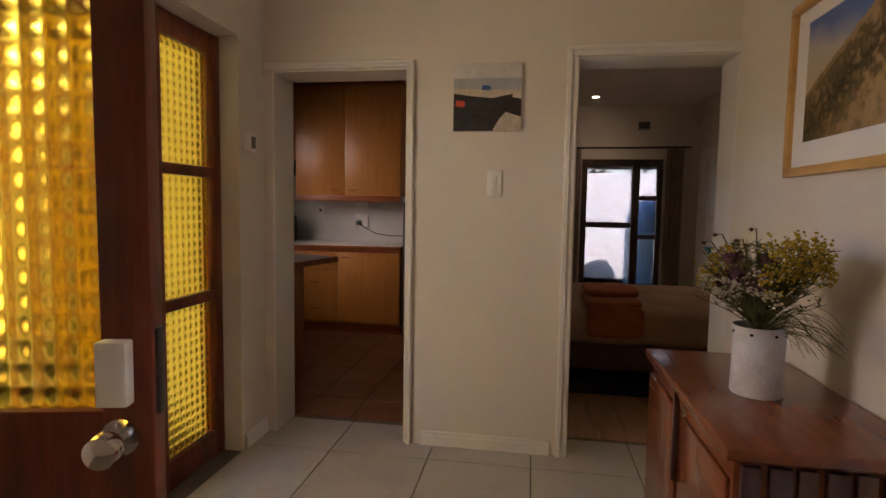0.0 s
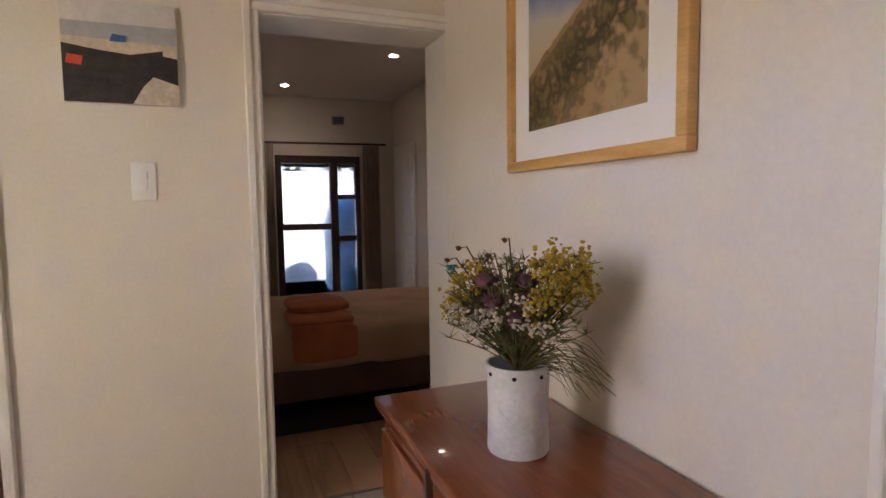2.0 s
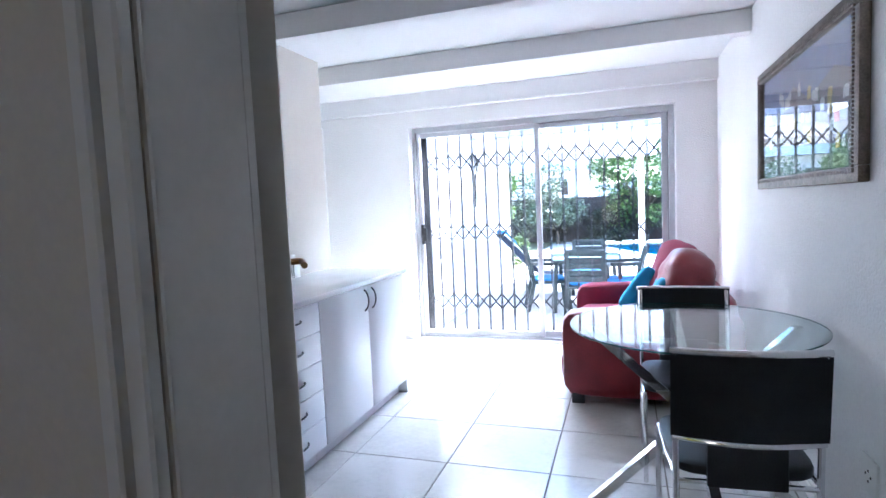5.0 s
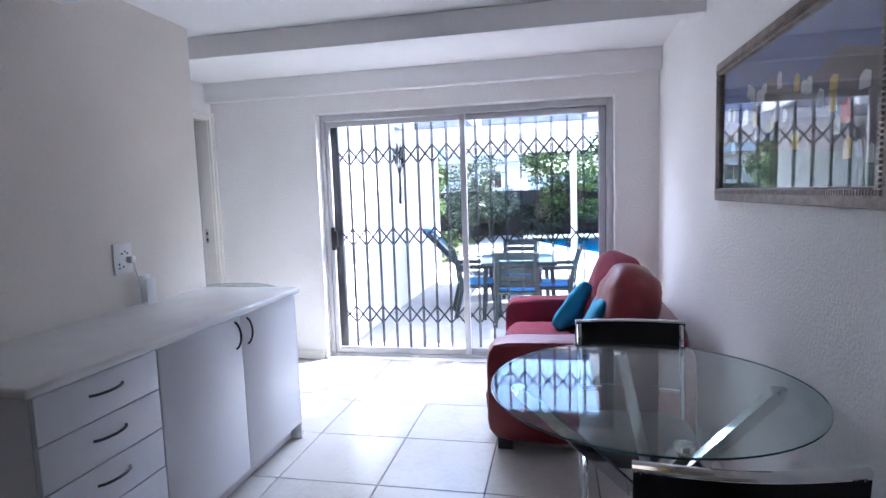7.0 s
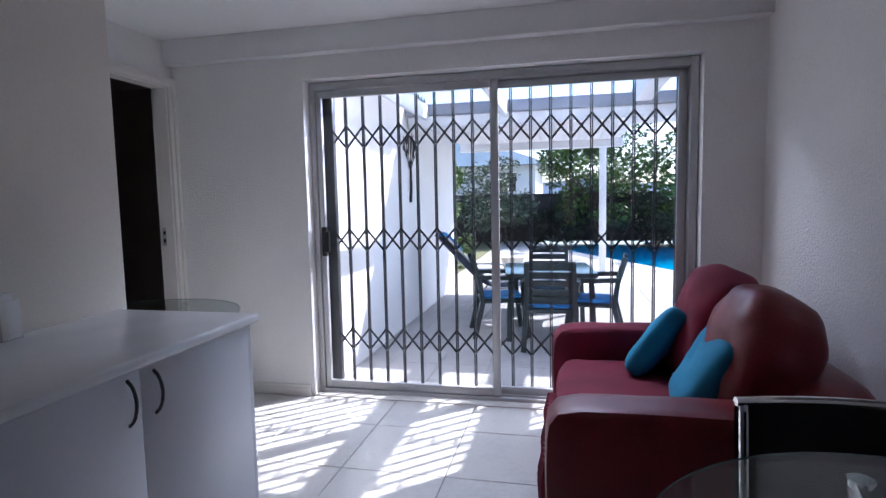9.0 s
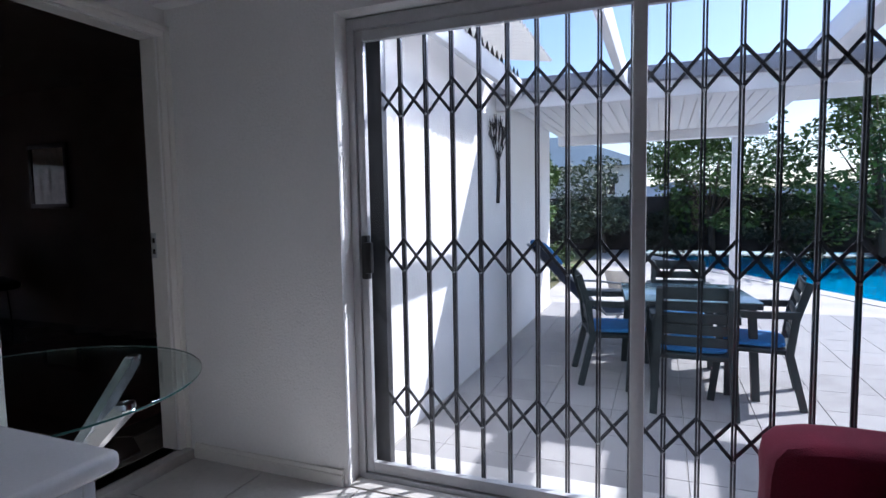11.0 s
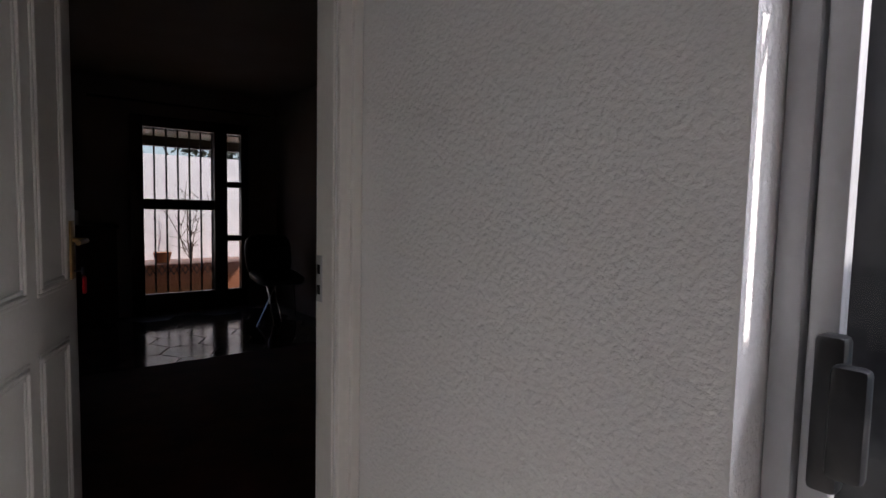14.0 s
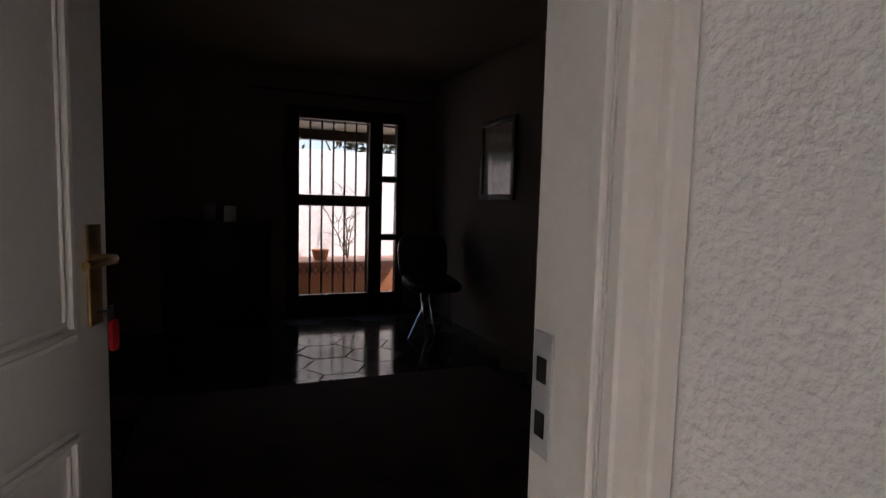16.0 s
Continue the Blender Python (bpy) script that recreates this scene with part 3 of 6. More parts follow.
part("canvas", B(0, 0.0, 0, 0.345, 0.022, 0.342, bevel=0.002), P_SKY, boat)
for i, (mt, pts) in enumerate(((P_SEA, [(0, .20), (.345, .19), (.345, .265), (0, .265)]), (P_SAND, [(0, 0), (.345, 0), (.345, .205), (0, .215)]),
        (P_BOAT, [(0, 0.0), (.20, 0.0), (.235, .06), (.30, .13), (.30, .185), (.20, .165), (.10, .175), (0, .19)]), (P_BOAT, [(.25, .10), (.345, .07), (.345, .16), (.29, .17)]),
        (P_RED, [(.01, .125), (.055, .12), (.06, .15), (.015, .155)]), (P_BLUE, [(.14, .205), (.19, .205), (.19, .225), (.15, .23)]))):
    o = flat("painted_shape", pts, mt, boat)
    o.location = (0, -0.0015 - 0.0012 * i, 0)

switch = thing("light_switch", (-0.243, YW - 0.009, 1.362), "white double light switch plate on the plaster wall", "switch")
part("plate", B(0, 0, 0, 0.078, 0.009, 0.135, bevel=0.003), SWITCH, switch)
for z in (0.04, 0.075):
    part("rocker", B(0.027, -0.006, z, 0.052, 0.001, z + 0.026, bevel=0.002), SWITCH, switch)

# local x runs along -y of the room
dune = thing("framed_picture", (XW - 0.002, 2.38, 1.432), "large dune photograph with white mount in a pine frame", "picture", turn=-90)
fw, fh, ft = 0.752, 0.615, 0.032
bm = bmesh.new()
box(bm, 0, -0.03, 0, fw, 0, ft, bevel=0.004)
box(bm, 0, -0.03, fh - ft, fw, 0, fh, bevel=0.004)
box(bm, 0, -0.03, ft, ft, 0, fh - ft, bevel=0.004)
box(bm, fw - ft, -0.03, ft, fw, 0, fh - ft, bevel=0.004)
part("frame", bm, PINE, dune)
part("mount", B(ft, -0.012, ft, fw - ft, -0.004, fh - ft), MOUNT, dune)
ix0, iz0, ix1, iz1 = 0.116, 0.119, 0.622, 0.53


def dune_print(name):
    """A colour photograph: sky over a sandy ridge with dark grass, in picture coordinates u and v."""
    m = bpy.data.materials.new(name)
    m.use_nodes = True
    t = m.node_tree
    p = t.nodes["Principled BSDF"]
    p.inputs["Roughness"].default_value = 0.35
    co, sep, grain, clump = (t.nodes.new("ShaderNode" + k) for k in ("TexCoord", "SeparateXYZ", "TexNoise", "TexNoise"))
    grain.inputs["Scale"].default_value, grain.inputs["Detail"].default_value = 9, 6
    clump.inputs["Scale"].default_value, clump.inputs["Detail"].default_value = 26, 8
    t.links.new(co.outputs["Object"], sep.inputs[0])
    for n in (grain, clump):
        t.links.new(co.outputs["Object"], n.inputs["Vector"])

    def calc(op, a, b, c=0.0):
        n = t.nodes.new("ShaderNodeMath")
        n.operation = op
        for k, q in enumerate((a, b, c)):
            if isinstance(q, (int, float)):
                n.inputs[k].default_value = q
            else:
                t.links.new(q, n.inputs[k])
        return n.outputs[0]

    def ramp(fac, stops):
        n = t.nodes.new("ShaderNodeValToRGB")
        while len(n.color_ramp.elements) < len(stops):
            n.color_ramp.elements.new(0.5)
        for e, (q, c) in zip(n.color_ramp.elements, stops):
            e.position, e.color = q, (*c, 1)
        t.links.new(fac, n.inputs[0])
        return n.outputs[0]

    def mix(fac, a, b):
        n = t.nodes.new("ShaderNodeMix")
        n.data_type = "RGBA"
        t.links.new(fac, n.inputs[0])
        t.links.new(a, n.inputs[6])
        t.links.new(b, n.inputs[7])
        return n.outputs[2]
    u = calc("MULTIPLY_ADD", sep.outputs["X"], 1 / (ix1 - ix0), -ix0 / (ix1 - ix0))
    v = calc("MULTIPLY_ADD", sep.outputs["Z"], 1 / (iz1 - iz0), -iz0 / (iz1 - iz0))
    wob = calc("MULTIPLY_ADD", grain.outputs["Fac"], 0.30, -0.15)
    above = calc("ADD", calc("SUBTRACT", v, calc("MULTIPLY_ADD", u, 0.62, 0.40)), calc("MULTIPLY", wob, 0.35))
    heaven = ramp(calc("ADD", calc("ADD", v, calc("MULTIPLY", u, 0.25)), wob), ((0.45, (0.55, 0.44, 0.25)), (0.78, (0.50, 0.47, 0.42)), (0.98, (0.10, 0.19, 0.48))))
    sand = ramp(calc("ADD", calc("MULTIPLY_ADD", u, 0.35, 0.25), wob), ((0.2, (0.26, 0.15, 0.055)), (0.55, (0.42, 0.29, 0.15)), (0.8, (0.50, 0.39, 0.27))))
    tuft = ramp(clump.outputs["Fac"], ((0.38, (0.02, 0.017, 0.008)), (0.52, (0.06, 0.05, 0.02)), (0.66, (0.20, 0.15, 0.06))))
    depth = calc("ABSOLUTE", calc("ADD", above, 0.30), 0.0)
    cover = calc("ADD", calc("MULTIPLY_ADD", depth, -2.8, 1.15), calc("MULTIPLY_ADD", clump.outputs["Fac"], 5.0, -2.5))
    cover = calc("SUBTRACT", cover, calc("MULTIPLY", calc("GREATER_THAN", above, -0.045), 0.6))
    cover = calc("MINIMUM", calc("MAXIMUM", cover, 0.0), 1.0)
    land = mix(cover, sand, tuft)
    t.links.new(mix(calc("GREATER_THAN", above, 0.0), land, heaven), p.inputs["Base Color"])
    return m


o = part("photograph", B(ix0, -0.0150, iz0, ix1, -0.0125, iz1), dune_print("dune_photograph"), dune, "dune photograph with blue sky", smooth=None)

chest = thing("chest", (0.46, 1.46, 0.0), "polished red-brown wooden chest with carved dark corners against the wall", "chest")
part("top", B(0, 0, 0.715, 0.482, 0.93, 0.75, bevel=0.008, seg=3), CHEST_WOOD, chest, "polished wooden lid")
part("body", B(0.025, 0.02, 0.07, 0.475, 0.90, 0.715, bevel=0.004), CHEST_WOOD, chest)
for y in (0.02, 0.475):
    part("front_panel", B(0.012, y + 0.015, 0.13, 0.026, y + 0.425, 0.66, bevel=0.006), CHEST_WOOD, chest)
part("hasp", B(-0.006, 0.445, 0.44, 0.012, 0.465, 0.73, bevel=0.003), DARK_CARVE, chest, "dark iron hasp strap")
for i in range(7):
    x = 0.04 + i * 0.062
    part("carved_slat", B(x, 0.003, 0.60, x + (0.05 if i % 2 else 0.042), 0.022, 0.705, bevel=0.004), DARK_CARVE, chest)
part("carved_rail", B(0.03, 0.006, 0.575, 0.475, 0.022, 0.598, bevel=0.003), DARK_CARVE, chest)
for x, y in ((0.0, 0.0), (0.0, 0.84), (0.40, 0.0), (0.40, 0.84)):
    bm = bmesh.new()
    tube(bm, [(x + 0.04, y + 0.04, 0.0), (x + 0.04, y + 0.04, 0.03), (x + 0.04, y + 0.04, 0.05), (x + 0.04, y + 0.04, 0.075)], 0.042, 10, 0.03)
    part("foot", bm, DARK_CARVE, chest)
part("plinth", B(0.0, 0.0, 0.07, 0.478, 0.92, 0.13, bevel=0.01), DARK_CARVE, chest)

vx, vy = 0.685, 1.895
vase = thing("tin_vase", (vx, vy, 0.75), "whitewashed punched tin cylinder vase on the chest", "vase")
bm = bmesh.new()
n = 40
prof = [(0.060, 0.0), (0.0625, 0.005), (0.061, 0.1), (0.063, 0.198), (0.0645, 0.202), (0.060, 0.202), (0.058, 0.02)]
rings = [[bm.verts.new((r * math.cos(2 * math.pi * j / n), r * math.sin(2 * math.pi * j / n), z + (0.002 * noise.noise((j * 0.4, z * 20, 0)) if 0.05 < z < 0.15 else 0))) for j in range(n)] for r, z in prof]
for a, b in zip(rings, rings[1:]):
    for j in range(n):
        bm.faces.new((a[j], a[(j + 1) % n], b[(j + 1) % n], b[j]))
bm.faces.new(rings[0][::-1])
vase.scale = (1.17, 1.17, 1.04)
part("body", bm, ENAMEL, vase)
for k in range(7):
    a = 2 * math.pi * k / 7 + 0.5
    bm = bmesh.new()
    p = Vector((0.0625 * math.cos(a), 0.0625 * math.sin(a), 0.183))
    tube(bm, [p * 1.0, p + Vector((math.cos(a), math.sin(a), 0)) * 0.002], 0.0045, 8)
    part("punched_hole", bm, DARK_HOLE, vase)
bm = bmesh.new()
for k in range(26):
    a = -2.2 + 0.55 * math.cos(k / 25 * math.pi * 1.2)
    z = 0.05 + 0.08 * k / 25
    p = Vector((0.0622 * math.cos(a), 0.0622 * math.sin(a), z))
    tube(bm, [p, p + Vector((math.cos(a), math.sin(a), 0)) * 0.0015], 0.0016, 5)
part("punched_dots", bm, MOUNT, vase, "row of raised pale dots")["kind"] = "stuff"

rnd = random.Random(7)
bouquet = thing("dried_bouquet", (vx, vy, 0.93), "bouquet of dried yellow, purple and cream fynbos flowers", "flowers")
bouquet.scale = (1.32, 1.32, 1.12)


def stem_path(a, lean, h, bend=0.02):
    return [Vector((math.cos(a) * lean * (s / 5) ** 1.4 + rnd.uniform(-1, 1) * 0.002, math.sin(a) * lean * (s / 5) ** 1.4, h * s / 5 - bend * (s / 5) ** 3)) for s in range(6)]


bm = bmesh.new()
tips = []
for k in range(260):
    a, lean, h = rnd.uniform(0, 6.283), min(0.125, abs(rnd.gauss(0.065, 0.04))), rnd.uniform(0.10, 0.25)
    p = stem_path(a, lean, h, rnd.uniform(0, 0.02))
    tube(bm, p, 0.0016, 4, 0.0008)
    tips.append(p)
    for q in p[2:]:
        for _ in range(6):
            d = Vector((rnd.uniform(-1, 1), rnd.uniform(-1, 1), rnd.uniform(0.1, 1.2))).normalized() * rnd.uniform(0.012, 0.032)
            s = d.cross(Vector((0.3, 0.8, 0.2))).normalized() * 0.0012
            bm.faces.new([bm.verts.new(q + s), bm.verts.new(q + d), bm.verts.new(q - s)])
part("stems", bm, OLIVE, bouquet, "olive-green dried stalks", smooth=None)["kind"] = "stuff"


def blob(bm, c, r, rough=0.35, n=1):
    q = bmesh.ops.create_icosphere(bm, subdivisions=n, radius=r)
    for v in q["verts"]:
        v.co = Vector(c) + v.co * (1 + rough * rnd.uniform(-1, 1))


bmy = bmesh.new()
for k in range(64):
    right = k < 46
    a = rnd.uniform(-1.9, 0.2) if right else rnd.uniform(1.6, 3.2)
    lean, h = rnd.uniform(0.06, 0.13), rnd.uniform(0.17, 0.255) if right else rnd.uniform(0.13, 0.22)
    c = Vector((math.cos(a) * lean, math.sin(a) * lean, h))
    for _ in range(16):
        p = c + Vector((rnd.gauss(0, 0.008), rnd.gauss(0, 0.008), rnd.gauss(0, 0.017)))
        blob(bmy, p, rnd.uniform(0.0025, 0.0045), 0.4)
part("yellow_flower", bmy, YELLOW, bouquet, "small yellow dried blossoms", smooth=None)["kind"] = "stuff"
for k in range(13):
    a, lean, h = rnd.uniform(1.9, 4.6), rnd.uniform(0.02, 0.11), rnd.uniform(0.12, 0.205)
    c = Vector((math.cos(a) * lean, math.sin(a) * lean, h))
    bm = bmesh.new()
    for s in range(46):
        d = Vector((rnd.gauss(0, 0.5), rnd.gauss(0, 0.5), rnd.uniform(0.3, 1.1))).normalized()
        q = d.cross(Vector((0.1, 0.9, 0.3))).normalized() * 0.004
        b0 = c + d * 0.006
        bm.faces.new([bm.verts.new(b0 + q), bm.verts.new(b0 + d * rnd.uniform(0.02, 0.032)), bm.verts.new(b0 - q)])
    blob(bm, c + Vector((0, 0, 0.010)), 0.017, 0.2)
    part("protea_head", bm, PURPLE, bouquet, "dried purple protea head", smooth=None)
bm = bmesh.new()
for k in range(26):
    a, lean, h = rnd.uniform(2.2, 4.6), rnd.uniform(0.06, 0.135), rnd.uniform(0.10, 0.18)
    c = Vector((math.cos(a) * lean, math.sin(a) * lean, h))
    for _ in range(12):
        blob(bm, c + Vector((rnd.gauss(0, 0.009), rnd.gauss(0, 0.009), rnd.gauss(0, 0.006))), rnd.uniform(0.002, 0.004), 0.4)
part("cream_flower", bm, PALE, bouquet, "cream dried flower clusters", smooth=None)["kind"] = "stuff"
bm = bmesh.new()
for k in range(46):
    a = rnd.uniform(-1.5, 0.2)
    r = rnd.uniform(0.10, 0.17)
    h = rnd.uniform(0.02, 0.12)
    p = [Vector((math.cos(a) * r * s / 6, math.sin(a) * r * s / 6, h * 2.2 * (s / 6) - (h * 1.5 + 0.05) * (s / 6) ** 2.5)) for s in range(7)]
    tube(bm, p, 0.0012, 4, 0.0005)
part("grass_blades", bm, OLIVE, bouquet, "drooping dried grass", smooth=None)["kind"] = "stuff"
bm = bmesh.new()
for a, r, h in ((2.6, 0.09, 0.27), (3.3, 0.05, 0.26), (3.7, 0.03, 0.29), (2.9, 0.11, 0.25)):
    p = [Vector((math.cos(a) * r * (s / 6) ** 1.5, math.sin(a) * r * (s / 6) ** 1.5, h * s / 6)) for s in range(7)]
    p.append(p[-1] + Vector((math.cos(a) * 0.015, math.sin(a) * 0.015, -0.004)))
    tube(bm, p, 0.0014, 4)
    blob(bm, p[-1], 0.006, 0.3)
part("seed_stalk", bm, DARK_CARVE, bouquet, "dark curled seed stalks", smooth=None)
bm = bmesh.new()
for k in range(10):
    blob(bm, Vector((-0.10 + rnd.gauss(0, 0.006), 0.05 + rnd.gauss(0, 0.006), 0.225 + rnd.gauss(0, 0.008))), 0.004, 0.4)
part("teal_bud", bm, TEAL, bouquet, "dyed teal bud", smooth=None)


# ---- living room ----
def handle_bow(bm, a, b, out, r=0.005):
    """A bowed bar handle from a to b, standing off by the vector out."""
    a, b, out = Vector(a), Vector(b), Vector(out)
    tube(bm, [a + (b - a) * s / 10 + out * (math.sin(math.pi * s / 10) ** 0.6) for s in range(11)], r, 8)


counter_top = thing("worktop", (2.50, 2.34, 0.868), "long pale worktop with a rounded front edge on white units", "worktop")
part("slab", B(0, 0, 0, 1.69, 0.638, 0.034, bevel=0.012, seg=3), WORKTOP, counter_top)
drawers = thing("drawer_unit", (2.53, 2.38, 0.0), "white five-drawer kitchen unit with dark bow handles", "drawer unit")
part("carcass", B(0, 0.0, 0.10, 0.503, 0.598, 0.868), WHITE_PANEL, drawers)
part("plinth", B(0, 0.05, 0.0, 0.503, 0.07, 0.10), WHITE_PANEL, drawers)
for i in range(5):
    z = 0.105 + i * 0.152
    d = part("drawer_front", B(0.003, -0.018, z, 0.500, 0.0, z + 0.148, bevel=0.002), WHITE_PANEL, drawers)
    bm = bmesh.new()
    handle_bow(bm, (0.19, -0.018, z + 0.085), (0.33, -0.018, z + 0.085), (0, -0.026, 0))
    part("handle", bm, STEEL_DARK, d, "dark metal bow handle")
cup = thing("cupboard_unit", (3.035, 2.38, 0.0), "white two-door base cupboard with dark bow handles", "cupboard")
part("carcass", B(0, 0.0, 0.10, 1.105, 0.598, 0.868), WHITE_PANEL, cup)
part("end_panel", B(1.105, -0.016, 0.0, 1.125, 0.598, 0.868, bevel=0.002), WHITE_PANEL, cup)
part("plinth", B(0, 0.05, 0.0, 1.105, 0.07, 0.10), WHITE_PANEL, cup)
for x0, x1, hx in ((0.003, 0.562, 0.515), (0.564, 1.103, 0.615)):
    d = part("door", B(x0, -0.018, 0.105, x1, 0.0, 0.862, bevel=0.002), WHITE_PANEL, cup)
    bm = bmesh.new()
    handle_bow(bm, (hx, -0.018, 0.715), (hx, -0.018, 0.845), (0, -0.028, 0))
    part("handle", bm, STEEL_DARK, d, "dark metal bow handle")

sock = thing("wall_socket", (3.53, YW - 0.01, 1.07), "white double wall socket with a plug above the worktop", "socket")
part("plate", B(0, 0, 0, 0.115, 0.01, 0.15, bevel=0.003), SWITCH, sock)
for k, (x, z) in enumerate(((0.03, 0.05), (0.055, 0.035), (0.03, 0.03), (0.07, 0.11), (0.085, 0.10), (0.05, 0.10))):
    bm = bmesh.new()
    tube(bm, [(x, 0.0, z), (x, -0.001, z)], 0.005, 8)
    part("pin_hole", bm, DARK_HOLE, sock)
part("plug", B(0.07, -0.035, 0.05, 0.105, 0.0, 0.085, bevel=0.008), SWITCH, sock)
bm = bmesh.new()
tube(bm, [(0.088, -0.03, 0.055), (0.09, -0.04, 0.0), (0.11, -0.045, -0.08), (0.12, -0.05, -0.155)], 0.003, 6)
part("cord", bm, SWITCH, sock)
adp = thing("charger_stand", (3.69, 2.93, 0.902), "small white plastic charger standing on the worktop", "charger")
bm = bmesh.new()
box(bm, -0.035, -0.022, 0, 0.035, 0.022, 0.006, bevel=0.002)
box(bm, -0.034, -0.020, 0.006, 0.034, -0.012, 0.13, bevel=0.004)
box(bm, -0.034, 0.010, 0.006, 0.034, 0.018, 0.15, bevel=0.004)
part("body", bm, SWITCH, adp)
sock2 = thing("wall_socket", (2.58, YS + 0.01, 0.33), "white wall socket low on the living-room wall", "socket")
part("plate", B(0, -0.01, 0, 0.12, 0, 0.12, bevel=0.003), SWITCH, sock2)
for x, z in ((0.04, 0.06), (0.06, 0.075), (0.08, 0.06), (0.06, 0.04)):
    bm = bmesh.new()
    tube(bm, [(x, 0, z), (x, 0.001, z)], 0.005, 8)
    part("pin_hole", bm, DARK_HOLE, sock2)

# the open white door behind the hall doorway
door_2 = thing("door_2", (1.128, 1.247, 0.0), "white painted door standing open into the living room", "door", turn=35.5)
door_2["kind"] = "structure"
part("leaf", B(0, -0.02, 0.01, 0.80, 0.02, 2.04, bevel=0.003), WHITE_PAINT, door_2)


def lever(parent, x, z, side):
    pl = part("handle_plate", B(x - 0.02, 0.02 if side > 0 else -0.026, z - 0.09, x + 0.02, 0.026 if side > 0 else -0.02, z + 0.09, bevel=0.002), BRASS, parent, "worn brass plate")
    bm = bmesh.new()
    s = side
    tube(bm, [(x, s * 0.024, z + 0.03), (x, s * 0.06, z + 0.03), (x - 0.015, s * 0.066, z + 0.03), (x - 0.10, s * 0.066, z + 0.028)], 0.008, 8)
    part("lever", bm, BRASS, pl, "worn brass lever")


lever(door_2, 0.745, 1.17, 1)
lever(door_2, 0.745, 1.17, -1)

# sliding door
sd = thing("door_3", (0, 0, 0), "closed aluminium sliding glass door onto the patio", "sliding door")
sd["kind"] = "structure"
FX = 5.76
bm = bmesh.new()
box(bm, FX, 0.445, 0.0, FX + 0.085, 0.49, 2.11, bevel=0.003)
box(bm, FX, 2.822, 0.0, FX + 0.085, 2.858, 2.11, bevel=0.003)
box(bm, FX, 0.49, 2.06, FX + 0.085, 2.822, 2.11, bevel=0.003)
box(bm, FX, 0.49, 0.0, FX + 0.085, 2.822, 0.035, bevel=0.003)
for dx in (0.025, 0.06):
    box(bm, FX + dx, 0.49, 0.035, FX + dx + 0.006, 2.81, 0.05)
part("frame", bm, ALU, sd)
for nm, y0, y1, x in (("sliding_panel", 1.60, 2.818, FX + 0.012), ("fixed_panel", 0.495, 1.655, FX + 0.055)):
    bm = bmesh.new()
    box(bm, x, y0, 0.04, x + 0.03, y0 + 0.05, 2.055, bevel=0.003)
    box(bm, x, y1 - 0.036, 0.04, x + 0.03, y1, 2.055, bevel=0.003)
    box(bm, x, y0 + 0.05, 0.04, x + 0.03, y1 - 0.036, 0.09, bevel=0.003)
    box(bm, x, y0 + 0.05, 2.01, x + 0.03, y1 - 0.036, 2.055, bevel=0.003)
    pn = part(nm, bm, ALU, sd)
    g = part("pane", B(x + 0.012, y0 + 0.05, 0.09, x + 0.018, y1 - 0.036, 2.01), GLASS, pn, "clear glass", smooth=None)
    g.visible_shadow = False
bm = bmesh.new()
box(bm, FX - 0.022, 2.765, 0.955, FX + 0.012, 2.80, 1.155, bevel=0.008)
box(bm, FX - 0.045, 2.735, 0.985, FX - 0.018, 2.775, 1.125, bevel=0.008)
part("door_pull", bm, BLACK_PLASTIC, sd, "black plastic pull and lock")

grille = thing("security_grille", (5.866, 0.0, 0.0), "dark steel folding security grille drawn across the sliding door", "security grille")
Y0G, Y1G, NB = 0.538, 2.770, 19
step = (Y1G - Y0G) / (NB - 1)
bar_mesh = finish(box(box(bmesh.new(), -0.008, -0.0092, 0.05, 0.008, -0.002, 2.05), -0.008, 0.002, 0.05, 0.008, 0.0092, 2.05), "bar", STEEL_DARK)
for i in range(NB):
    o = new("bar", bar_mesh)
    o.location, o.parent = (0, Y0G + step * i, 0), grille
ANG = math.atan2(0.15, step)
ln = math.hypot(step, 0.15)
strip = finish(B(-0.0025, -ln / 2, -0.0068, 0.0025, ln / 2, 0.0068), "lattice_strip", STEEL_DARK)
rivet_mesh = finish(tube(bmesh.new(), [(-0.014, 0, 0), (0.014, 0, 0)], 0.006, 8), "rivet", ALU)
for zc in (0.37, 1.062, 1.762):
    for i in range(NB - 1):
        for s in (1, -1):
            o = new("lattice_strip", strip)
            o.matrix_world = pose(-0.0115 * s, Y0G + step * (i + 0.5), zc, math.degrees(ANG) * s)
            o.parent = grille
    for i in range(NB):
        o = new("rivet", rivet_mesh)
        o.location, o.parent = (0, Y0G + step * i, zc - 0.075), grille
part("gate_post", B(-0.018, 2.735, 0.03, 0.03, 2.812, 2.06, bevel=0.002), STEEL_DARK, grille)
part("gate_post", B(-0.018, 0.465, 0.03, 0.03, 0.50, 2.06, bevel=0.002), STEEL_DARK, grille)
part("top_track", B(-0.02, 0.485, 2.05, 0.02, 2.755, 2.075, bevel=0.002), STEEL_DARK, grille)
part("bottom_track", B(-0.02, 0.485, 0.03, 0.02, 2.755, 0.05, bevel=0.002), ALU, grille)


